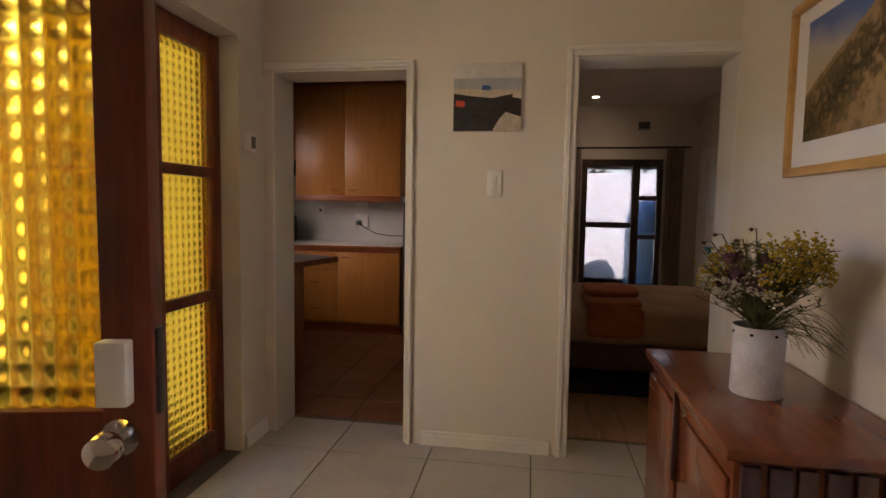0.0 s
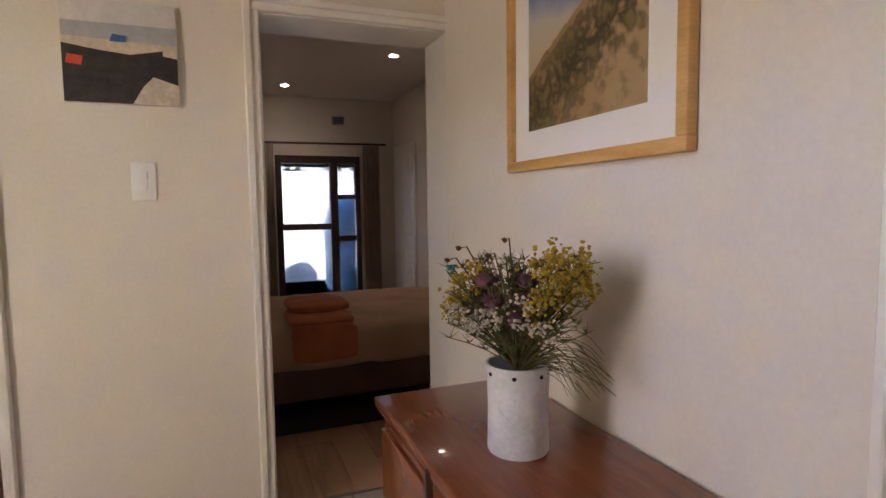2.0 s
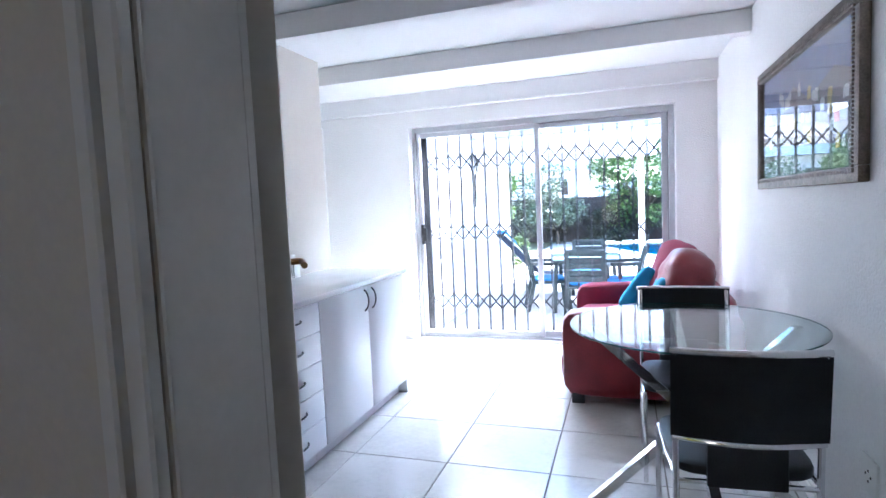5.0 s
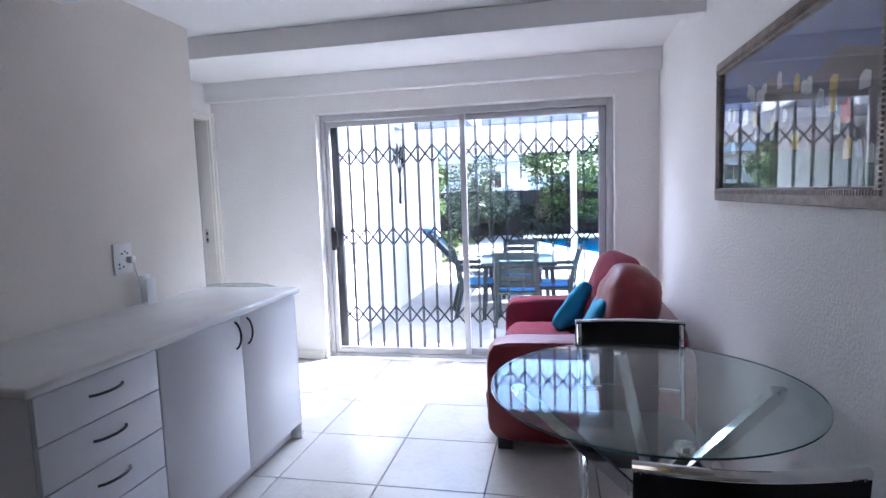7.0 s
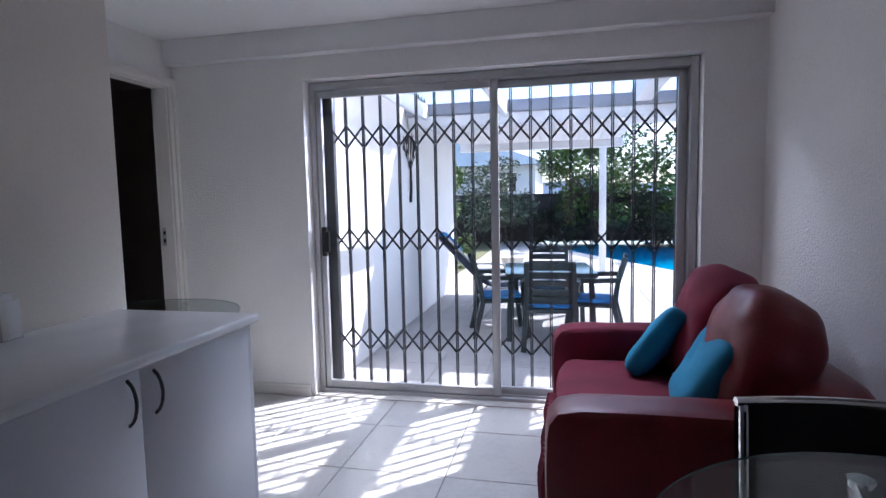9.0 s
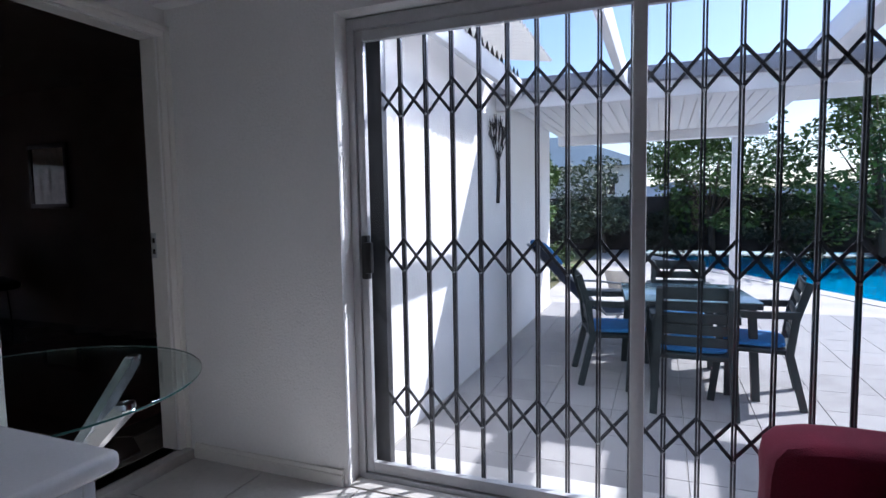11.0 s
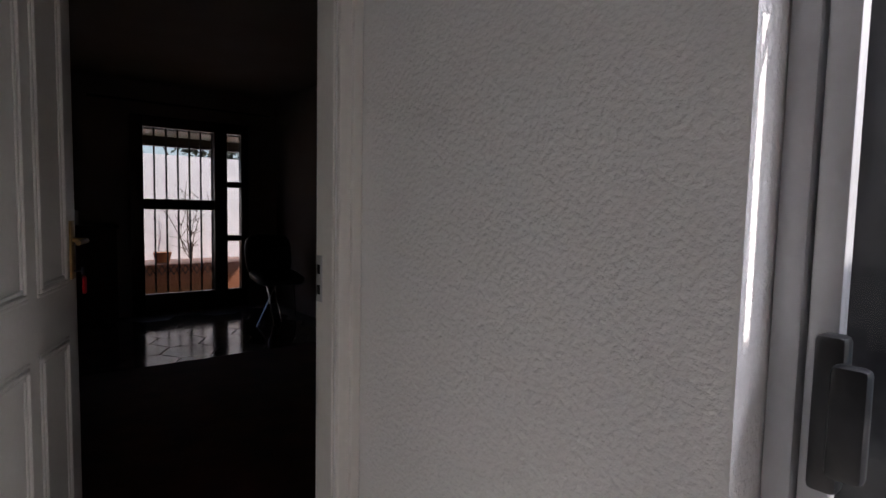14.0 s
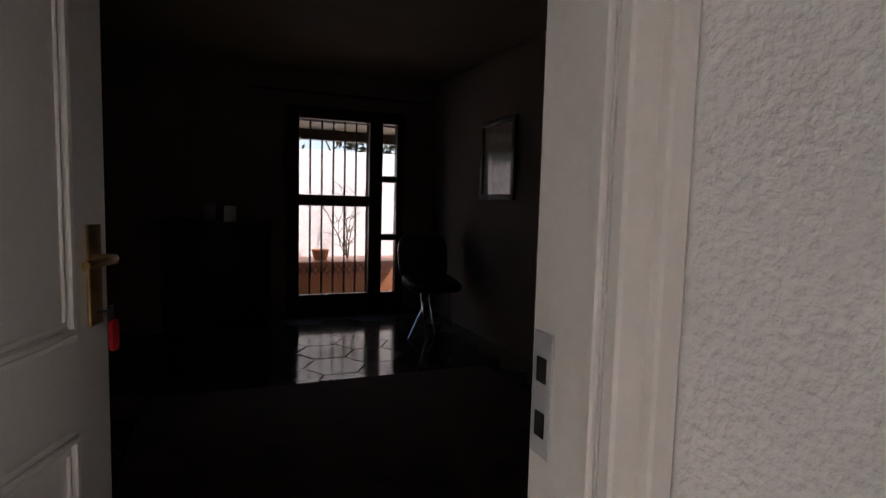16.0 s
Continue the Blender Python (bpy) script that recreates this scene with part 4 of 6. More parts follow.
# dining table and chairs
def glass_table(at, turn, label, r=0.475):
    t = thing("glass_table", at, label, "table", "round glass tables", turn)
    part("tabletop", disc(bmesh.new(), 0, 0, 0.776, 0.788, r, 72, rim=0.003), TABLE_GLASS, t, "round clear glass top")
    bm = bmesh.new()
    n = 72
    q = [[bm.verts.new((rr * math.cos(2 * math.pi * j / n), rr * math.sin(2 * math.pi * j / n), z)) for j in range(n)] for rr, z in ((r + 0.0006, 0.7795), (r + 0.0006, 0.7845))]
    for j in range(n):
        bm.faces.new((q[0][j], q[0][(j + 1) % n], q[1][(j + 1) % n], q[1][j]))
    part("glass_rim", bm, GLASS_EDGE, t, "green polished glass edge")
    for k in range(4):
        a = math.pi * k / 2
        bm = bmesh.new()
        off = Vector((-math.sin(a), math.cos(a), 0)) * 0.024
        lo = Vector((math.cos(a) * (r - 0.07), math.sin(a) * (r - 0.07), 0.0)) + off
        hi = Vector((-math.cos(a) * (r - 0.09), -math.sin(a) * (r - 0.09), 0.762)) + off
        tube(bm, [lo, hi], 0.019, square=True)
        leg = part("leg", bm, CHROME, t, "chrome square leg")
        bm = bmesh.new()
        disc(bm, hi.x, hi.y, 0.762, 0.776, 0.024, 16)
        part("glass_pad", bm, CHROME, leg)
    bm = bmesh.new()
    disc(bm, 0, 0, 0.345, 0.425, 0.045, 20, rim=0.006)
    part("hub", bm, CHROME, t)
    return t


glass_table((3.06, 0.612, 0), 8, "round clear glass dining table on crossed chrome legs", 0.488)
glass_table((4.56, 3.235, 0), 8, "round glass table on chrome legs before the lounge doorway", 0.475)


def dining_chair(at, turn):
    """Seat faces local +x; the back is at x = 0."""
    c = thing("dining_chair", at, "black leather dining chair with a chrome tube frame", "chair", "chairs round the glass table", turn)
    for s in (-1, 1):
        y = s * 0.205
        bm = bmesh.new()
        tube(bm, [(0.03, y, 0.0), (0.03, y, 0.42), (0.022, y, 0.60), (0.0, y, 0.82), (-0.004, y, 0.835)], 0.0105, 10)
        part("back_leg", bm, CHROME, c)
        bm = bmesh.new()
        tube(bm, [(0.46, y, 0.0), (0.46, y, 0.40), (0.45, y, 0.425), (0.42, y, 0.43), (0.05, y, 0.425)], 0.0105, 10)
        part("front_leg", bm, CHROME, c)
    bm = bmesh.new()
    tube(bm, [(0.0 - 0.03 * math.cos(k / 10 * math.pi - math.pi / 2), -0.222 + 0.0444 * k, 0.842) for k in range(11)], 0.011, 10)
    part("top_rail", bm, CHROME, c)
    bm = bmesh.new()
    tube(bm, [(0.022 - 0.045 * math.sin(math.pi * k / 8), -0.215 + 0.43 * k / 8, 0.556) for k in range(9)], 0.009, 10)
    part("back_rail", bm, CHROME, c)
    bm = bmesh.new()
    nx, nz = 14, 10
    rows = []
    for j in range(nz + 1):
        z = 0.565 + 0.268 * j / nz
        row = []
        for i in range(nx + 1):
            y = -0.222 + 0.444 * i / nx
            b = -0.03 * math.cos((i / nx - 0.5) * math.pi) - 0.022 * (j / nz) + 0.012
            row.append(bm.verts.new((b, y, z)))
        rows.append(row)
    f = [bm.faces.new((rows[j][i], rows[j][i + 1], rows[j + 1][i + 1], rows[j + 1][i])) for j in range(nz) for i in range(nx)]
    bmesh.ops.solidify(bm, geom=f, thickness=0.014)
    part("backrest", bm, LEATHER, c, "black leather sling back")
    part("back_strap", B(0.012, -0.115, 0.40, 0.026, 0.115, 0.58, bevel=0.005), LEATHER, c, "black leather strap under the back")
    bm = bmesh.new()
    cushion(bm, 0.225, 0.215, 0.026, 5, 8, 0.003, pose(0.245, 0, 0.448))
    part("seat", bm, LEATHER, c, "black leather seat")
    bm = bmesh.new()
    tube(bm, [(0.03, -0.205, 0.41), (0.03, 0.205, 0.41)], 0.009, 8)
    part("stretcher", bm, CHROME, c)
    return c


dining_chair((2.42, 0.515, 0), 4)
dining_chair((3.66, 0.585, 0), 180)

# sofa: seat faces +y, back against the picture wall
sofa = thing("sofa", (4.10, 0.20, 0.0), "red two-seater sofa with a crimson throw over seat and arm", "sofa")
L, D = 1.40, 1.06
part("base", B(0.05, 0.06, 0.07, L - 0.05, D - 0.03, 0.30, bevel=0.02), SOFA, sofa)
bm = bmesh.new()
cushion(bm, 0.115, D / 2, 0.275, 9, 9, 0.006, pose(0.115, D / 2, 0.345))
part("arm", bm, SOFA, sofa, "red leather arm")
bm = bmesh.new()
cushion(bm, 0.115, D / 2, 0.275, 9, 9, 0.010, pose(L - 0.115, D / 2, 0.345))
part("arm", bm, THROW, sofa, "arm draped in the crimson throw")
bm = bmesh.new()
cushion(bm, L / 2 - 0.03, 0.13, 0.315, 7, 9, 0.006, pose(L / 2, 0.14, 0.385))
part("backrest", bm, SOFA, sofa)
bm = bmesh.new()
cushion(bm, (L - 0.46) / 2, 0.40, 0.095, 7, 10, 0.014, pose(L / 2, 0.63, 0.385))
part("seat_cushion", bm, THROW, sofa, "seat covered by the crimson throw")
bm = bmesh.new()
cushion(bm, 0.265, 0.165, 0.275, 3.0, 11, 0.026, pose(0.44, 0.30, 0.69, 14, 0, 0))
part("back_cushion", bm, SOFA, sofa, "plump red leather back cushion")
bm = bmesh.new()
cushion(bm, 0.245, 0.15, 0.285, 3.2, 11, 0.024, pose(0.93, 0.33, 0.70, 14, 0, 0))
part("back_cushion", bm, THROW, sofa, "back cushion under the crimson throw")
bm = bmesh.new()
for k in range(16):
    tube(bm, [(0.30 + 0.05 * k, D - 0.005, 0.30), (0.30 + 0.05 * k, D + 0.012 + 0.004 * math.sin(k), 0.22), (0.30 + 0.05 * k, D + 0.006, 0.12 + 0.02 * math.sin(k * 2.1))], 0.028, 6)
part("throw_edge", bm, THROW, sofa, "hanging edge of the crimson throw")
for x, y in ((0.06, 0.08), (L - 0.14, 0.08), (0.06, D - 0.13), (L - 0.14, D - 0.13)):
    part("foot", B(x, y, 0.0, x + 0.08, y + 0.08, 0.075, bevel=0.004), BLACK_PLASTIC, sofa)
for at, rot in (((5.10, 0.75, 0.615), (126, 10, -14)), ((4.56, 0.66, 0.635), (120, -8, -8))):
    bm = bmesh.new()
    cushion(bm, 0.185, 0.185, 0.065, 4.0, 11, 0.012, None, pinch=0.14)
    ob = solid("throw_pillow", bm, CYAN, "turquoise square cushion leaning on the red sofa", "cushion", group="sofa cushions")
    ob.matrix_world = pose(*at, *rot)

# picture on the living-room wall: local x runs along +x, faces +y
P_NAVY = mat("painted_deep_blue", (0.045, 0.09, 0.28), 0.5, vary=0.35, scale=7, bump=0.1)
P_HILL = mat("painted_brown_hill", (0.13, 0.10, 0.09), 0.6, vary=0.4, scale=9, bump=0.1)
P_WHITE = mat("painted_white_house", (0.62, 0.62, 0.60), 0.6, vary=0.1, scale=15)
P_OCHRE = mat("painted_ochre_house", (0.50, 0.36, 0.06), 0.6, vary=0.2, scale=15)
P_GREEN = mat("painted_green", (0.08, 0.14, 0.08), 0.6, vary=0.4, scale=15)
pic = thing("framed_painting", (4.055, YS + 0.002, 1.337), "glazed painting of white hillside cottages in a beaded frame", "painting", turn=180)
pw, ph, pf = 1.38, 0.615, 0.055
bm = bmesh.new()
box(bm, 0, -0.035, 0, pw, 0, pf, bevel=0.006)
box(bm, 0, -0.035, ph - pf, pw, 0, ph, bevel=0.006)
box(bm, 0, -0.035, pf, pf, 0, ph - pf, bevel=0.006)
box(bm, pw - pf, -0.035, pf, pw, 0, ph - pf, bevel=0.006)
frame_part = part("frame", bm, GILT, pic, "dark gilt moulded frame")
bm = bmesh.new()
for k in range(96):
    x = pf * 0.6 + k * (pw - 1.2 * pf) / 95
    for z in (pf * 0.72, ph - pf * 0.72):
        box(bm, x - 0.004, -0.042, z - 0.007, x + 0.004, -0.034, z + 0.007)
for k in range(38):
    z = pf + k * (ph - 2 * pf) / 37
    for x in (pf * 0.72, pw - pf * 0.72):
        box(bm, x - 0.007, -0.042, z - 0.004, x + 0.007, -0.034, z + 0.004)
o = part("beading", bm, GILT, frame_part, smooth=None)
tagged(o, kind="stuff")
part("backing", B(pf - 0.005, -0.012, pf - 0.005, pw - pf + 0.005, -0.003, ph - pf + 0.005), P_NAVY, pic, smooth=None)


def pq(pts):
    return [(pf + (pw - 2 * pf) * u, pf + (ph - 2 * pf) * v) for u, v in pts]


shapes = [(P_HILL, [(0, 0), (1, 0), (1, .62), (.82, .74), (.6, .60), (.42, .78), (.22, .52), (0, .44)]), (P_GREEN, [(0, 0), (1, 0), (1, .16), (.5, .24), (0, .14)])]
rp = random.Random(12)
for k in range(38):
    u = 0.04 + 0.92 * rp.random()
    v = 0.60 + 0.10 * math.sin(u * 5.0) - 0.42 * rp.random() ** 1.5
    w, h = rp.uniform(0.022, 0.042), rp.uniform(0.07, 0.13)
    mt = rp.choice((P_WHITE, P_WHITE, P_WHITE, P_OCHRE, P_RED, P_GREEN, P_WHITE))
    lean = rp.uniform(-0.004, 0.004)
    shapes.append((mt, [(u - w / 2, v), (u + w / 2, v + lean), (u + w / 2 + lean, v + h * 0.8), (u, v + h), (u - w / 2 + lean, v + h * 0.75)]))
for i, (mt, pts) in enumerate(shapes):
    o = flat("painted_shape", pq(pts), mt, pic)
    o.location = (0, -0.0135 - 0.0011 * min(i, 2) - (0.00012 * i), 0)
g = part("picture_glass", B(pf - 0.003, -0.026, pf - 0.003, pw - pf + 0.003, -0.023, ph - pf + 0.003), PICTURE_GLASS, pic, "clear picture glass", smooth=None)
g.visible_shadow = False


# ---- lounge door and lounge ----
door_4 = thing("door_4", (4.85, 3.94, 0.065), "white panelled door standing open into the dark lounge", "door", turn=70.5)
door_4["kind"] = "structure"
part("leaf", B(0, -0.02, 0.0, 0.74, 0.02, 2.03, bevel=0.002), WHITE_PAINT, door_4)
for x0, x1 in ((0.10, 0.335), (0.405, 0.64)):
    for z0, z1 in ((0.14, 0.83), (0.98, 1.93)):
        bm = bmesh.new()
        for q, d in ((0.0, 0.006), (0.012, 0.010), (0.026, 0.005)):
            w = 0.011
            for a in ((x0 + q, z0 + q, x1 - q, z0 + q + w), (x0 + q, z1 - q - w, x1 - q, z1 - q), (x0 + q, z0 + q + w, x0 + q + w, z1 - q - w), (x1 - q - w, z0 + q + w, x1 - q, z1 - q - w)):
                box(bm, a[0], -0.02 - d, a[1], a[2], -0.0195, a[3], bevel=0.003, seg=1)
        part("panel_moulding", bm, WHITE_PAINT, door_4)
lever(door_4, 0.695, 1.085, -1)
bm = bmesh.new()
tube(bm, [(0.695, -0.026, 1.02), (0.695, -0.05, 1.02)], 0.003, 6)
box(bm, 0.690, -0.053, 1.01, 0.700, -0.046, 1.03)
key = part("key", bm, STEEL_DARK, door_4, "steel key in the lock")
bm = bmesh.new()
cushion(bm, 0.012, 0.004, 0.028, 6, 4, 0, pose(0.70, -0.052, 0.975))
part("key_tag", bm, RED_TAG, key, "red plastic key tag")

strike = thing("strike_plate", (5.602, 3.905, 1.045), "worn steel strike plate in the door jamb", "strike plate")
bm = bmesh.new()
box(bm, -0.003, -0.016, 0, 0.0, 0.016, 0.125, bevel=0.001)
part("plate", bm, ALU, strike)
for z0, z1 in ((0.02, 0.045), (0.075, 0.10)):
    part("slot", B(-0.0042, -0.008, z0, -0.0028, 0.008, z1), DARK_HOLE, strike)

win = thing("window_2", (0, 0, 0), "dark timber glazed garden door with sidelight and steel bars", "glazed door")
win["kind"] = "structure"
WY = 9.35
bm = bmesh.new()
for x0, x1 in ((5.98, 6.11), (6.855, 7.0), (7.165, 7.25)):
    box(bm, x0, WY - 0.05, 0.055, x1, WY + 0.05, 2.25, bevel=0.004)
box(bm, 6.11, WY - 0.05, 2.13, 7.165, WY + 0.05, 2.25, bevel=0.004)
box(bm, 6.11, WY - 0.04, 0.055, 7.165, WY + 0.04, 0.28, bevel=0.004)
box(bm, 6.11, WY - 0.04, 1.228, 6.855, WY + 0.04, 1.344, bevel=0.004)
for z in (0.86, 1.50):
    box(bm, 7.0, WY - 0.04, z, 7.165, WY + 0.04, z + 0.07, bevel=0.004)
part("window_frame", bm, DARK_FRAME, win)
for a in ((6.11, 6.855, 0.28, 1.228), (6.11, 6.855, 1.344, 2.13), (7.0, 7.165, 0.28, 0.86), (7.0, 7.165, 0.93, 1.50), (7.0, 7.165, 1.57, 2.13)):
    g = part("pane", B(a[0], WY - 0.003, a[2], a[1], WY + 0.003, a[3]), DIM_LOUNGE_GLASS, win, smooth=None)
for k in range(7):
    x = 6.115 + 0.123 * k
    bm = bmesh.new()
    box(bm, x - 0.009, WY + 0.055, 0.28, x + 0.009, WY + 0.067, 2.13)
    part("security_bar", bm, STEEL_DARK, win)
for k in range(12):
    x = 6.115 + 0.062 * k
    bm = bmesh.new()
    for s in (1, -1):
        tube(bm, [(x, WY + 0.06, 0.535 - s * 0.055), (x + 0.062, WY + 0.06, 0.535 + s * 0.055)], 0.005, 4)
    part("lattice_strip", bm, STEEL_DARK, win)
bm = bmesh.new()
tube(bm, [(5.6, 9.25, 2.38), (7.5, 9.25, 2.38)], 0.014, 8)
tube(bm, [(5.7, 9.25, 2.38), (5.7, 9.30, 2.38)], 0.01, 6)
tube(bm, [(7.4, 9.25, 2.38), (7.4, 9.30, 2.38)], 0.01, 6)
solid("curtain_rail", bm, DARK_FRAME, "dark wooden curtain rail above the garden door", "curtain rail")

dk = thing("framed_picture", (7.598, 8.05, 1.33), "dark framed picture on the lounge wall", "picture", turn=-90)
bm = bmesh.new()
for a in ((0, 0, 0.62, 0.05), (0, 0.65, 0.62, 0.70), (0, 0.05, 0.05, 0.65), (0.57, 0.05, 0.62, 0.65)):
    box(bm, a[0], -0.03, a[1], a[2], 0, a[3], bevel=0.004)
part("frame", bm, DARK_FRAME, dk)
part("print", B(0.05, -0.014, 0.05, 0.57, -0.004, 0.65), P_SAND, dk, smooth=None)
g = part("picture_glass", B(0.048, -0.022, 0.048, 0.572, -0.019, 0.652), PICTURE_GLASS, dk, smooth=None)
stool = thing("lounge_chair", (7.15, 8.35, 0.06), "black sling lounge chair on thin chrome legs", "chair")
for k, (a, b) in enumerate((((-0.25, -0.3, 0.0), (0.15, 0.1, 0.45)), ((-0.1, -0.38, 0.0), (0.02, 0.2, 0.52)), ((0.05, -0.2, 0.0), (0.0, -0.12, 0.40)), ((0.28, -0.05, 0.0), (0.25, -0.05, 0.42)))):
    bm = bmesh.new()
    tube(bm, [a, b], 0.008, 8)
    part("leg", bm, CHROME, stool)
bm = bmesh.new()
cushion(bm, 0.26, 0.26, 0.05, 4, 6, 0.006, pose(0.08, 0, 0.46, 8))
part("seat", bm, LEATHER, stool)
bm = bmesh.new()
cushion(bm, 0.26, 0.05, 0.24, 4, 6, 0.006, pose(0.08, 0.25, 0.68, -12))
part("backrest", bm, LEATHER, stool)
shelf = thing("sideboard", (4.85, 8.93, 0.052), "dark wooden sideboard against the lounge end wall", "sideboard")
part("body", B(0, 0, 0.05, 0.95, 0.36, 0.98, bevel=0.006), DARK_FRAME, shelf)
part("top", B(-0.02, -0.02, 0.98, 0.97, 0.365, 1.01, bevel=0.006), DARK_FRAME, shelf)
for x in (0.02, 0.86):
    part("foot", B(x, 0.02, 0, x + 0.07, 0.09, 0.05), DARK_FRAME, shelf)
for x, h in ((5.20, 0.17), (5.38, 0.15)):
    bm = bmesh.new()
    box(bm, x, 9.05, 1.063, x + 0.11, 9.07, 1.063 + h, bevel=0.003)
    box(bm, x + 0.04, 9.07, 1.063, x + 0.07, 9.13, 1.07)
    solid("photo_frame", bm, MOUNT, "small pale photo frame standing on the sideboard", "photo frame", group="sideboard frames")
bm = bmesh.new()
box(bm, 4.9, 4.35, 0.0605, 7.2, 7.1, 0.072, bevel=0.004)
solid("lounge_rug", bm, LOUNGE_RUG, "large dark red-brown rug on the slate tiles", "rug")
red = thing("red_cupboard", (4.40, 5.15, 0.052), "low dark red wooden cupboard in the dim lounge", "cupboard")
part("body", B(0, 0, 0, 0.42, 0.9, 0.85, bevel=0.01), MAHOGANY, red)
part("door", B(0.42, 0.03, 0.06, 0.435, 0.44, 0.80, bevel=0.004), MAHOGANY, red)
part("door", B(0.42, 0.46, 0.06, 0.435, 0.87, 0.80, bevel=0.004), MAHOGANY, red)


# ---- kitchen ----
def veneer_door(parent, x0, x1, z0, z1, y, hx, hz):
    d = part("door", B(x0, y - 0.018, z0, x1, y, z1, bevel=0.003), CABINET, parent)
    bm = bmesh.new()
    handle_bow(bm, (hx - 0.04, y - 0.018, hz), (hx + 0.04, y - 0.018, hz), (0, -0.02, 0), 0.004)
    part("handle", bm, DARK_CARVE, d, "small dark bow handle")
    return d


uc = thing("wall_cupboard", (0, 0, 0), "tall orange wood-veneer wall cupboard with two doors", "cupboard")
part("carcass", B(-2.47, 5.60, 1.40, -1.34, 5.945, 2.53), CABINET, uc)
part("pelmet", B(-2.47, 5.578, 1.345, -1.34, 5.605, 1.40, bevel=0.003), CABINET_TRIM, uc, "reddish trim strip")
part("cornice", B(-2.49, 5.56, 2.53, -1.32, 5.945, 2.58, bevel=0.003), CABINET_TRIM, uc, "reddish top moulding")
veneer_door(uc, -2.465, -1.935, 1.403, 2.527, 5.60, -2.03, 1.46)
veneer_door(uc, -1.93, -1.345, 1.403, 2.527, 5.60, -1.84, 1.46)
uc2 = thing("wall_cupboard", (0, 0, 0), "orange wood-veneer wall cupboard beside the extractor", "cupboard")
part("carcass", B(-3.0, 5.60, 1.78, -2.475, 5.945, 2.53), CABINET, uc2)
veneer_door(uc2, -2.995, -2.48, 1.783, 2.527, 5.60, -2.55, 1.84)
hood = thing("extractor_hood", (-2.74, 5.70, 1.62), "black extractor hood under the wall cupboard", "extractor")
part("body", B(-0.25, -0.10, 0.0, 0.25, 0.24, 0.155, bevel=0.01), BLACK_PLASTIC, hood)
bc = thing("base_unit", (0, 0, 0), "orange wood-veneer kitchen base unit with drawers and door", "base unit")
part("carcass", B(-2.45, 5.37, 0.11, -1.28, 5.945, 0.865), CABINET, bc)
part("plinth", B(-2.45, 5.42, 0.0, -1.28, 5.44, 0.11), CABINET_TRIM, bc)
part("rail", B(-2.45, 5.352, 0.835, -1.28, 5.37, 0.865), CABINET_TRIM, bc)
for z0, z1 in ((0.135, 0.385), (0.395, 0.655), (0.665, 0.83)):
    d = part("drawer_front", B(-2.425, 5.352, z0, -1.93, 5.37, z1, bevel=0.003), CABINET, bc)
    bm = bmesh.new()
    handle_bow(bm, (-2.21, 5.352, (z0 + z1) / 2), (-2.13, 5.352, (z0 + z1) / 2), (0, -0.02, 0), 0.004)
    part("handle", bm, DARK_CARVE, d, "small dark bow handle")
veneer_door(bc, -1.925, -1.285, 0.135, 0.83, 5.37, -1.83, 0.785)
solid("kitchen_worktop", B(-3.55, 5.335, 0.865, -1.27, 5.945, 0.90, bevel=0.006), CABINET_TRIM, "kitchen worktop with a reddish wooden edge", "worktop")
solid("worktop_surface", B(-3.54, 5.36, 0.902, -1.29, 5.94, 0.906), WORKTOP, "pale laminate top of the kitchen counter", "worktop")
pen = thing("peninsula_counter", (0, 0, 0), "kitchen peninsula with pale top and dark wooden edge", "counter")
bm = bmesh.new()
pts = [(-3.0, 3.45), (-1.64, 3.45), (-1.48, 4.16), (-2.05, 4.36), (-3.0, 4.42)]
lo, hi = [bm.verts.new((*p, 0.868)) for p in pts], [bm.verts.new((*p, 0.905)) for p in pts]
bm.faces.new(lo[::-1])
bm.faces.new(hi)
for i in range(5):
    bm.faces.new((lo[i], lo[(i + 1) % 5], hi[(i + 1) % 5], hi[i]))
part("top", bm, CABINET_TRIM, pen, smooth=None)
bm = bmesh.new()
pts = [(-3.0, 3.48), (-1.665, 3.48), (-1.51, 4.14), (-2.05, 4.33), (-3.0, 4.39)]
lo, hi = [bm.verts.new((*p, 0.906)) for p in pts], [bm.verts.new((*p, 0.910)) for p in pts]
bm.faces.new(hi)
for i in range(5):
    bm.faces.new((lo[i], lo[(i + 1) % 5], hi[(i + 1) % 5], hi[i]))
part("surface", bm, WORKTOP, pen, smooth=None)
part("body", B(-3.0, 3.52, 0.0, -1.70, 4.02, 0.868, bevel=0.004), CABINET_TRIM, pen)
fridge = thing("fridge", (-1.24, 5.30, 0.0), "dark grey fridge at the end of the counter", "fridge")
part("body", B(0, 0, 0.02, 0.60, 0.64, 1.35, bevel=0.01), STEEL_DARK, fridge)
part("foot", B(0.02, 0.02, 0, 0.58, 0.62, 0.02), BLACK_PLASTIC, fridge)
cm = thing("coffee_machine", (-2.72, 5.72, 0.906), "black and silver coffee machine on the kitchen counter", "coffee machine")
part("body", B(-0.10, -0.05, 0, 0.11, 0.12, 0.27, bevel=0.01), ALU, cm)
part("side", B(0.11, -0.07, 0, 0.15, 0.12, 0.28, bevel=0.008), BLACK_PLASTIC, cm)
part("front_panel", B(-0.09, -0.056, 0.19, 0.10, -0.05, 0.25, bevel=0.002), BLACK_PLASTIC, cm)
part("drip_tray", B(-0.09, -0.12, 0, 0.10, -0.05, 0.03, bevel=0.004), BLACK_PLASTIC, cm)
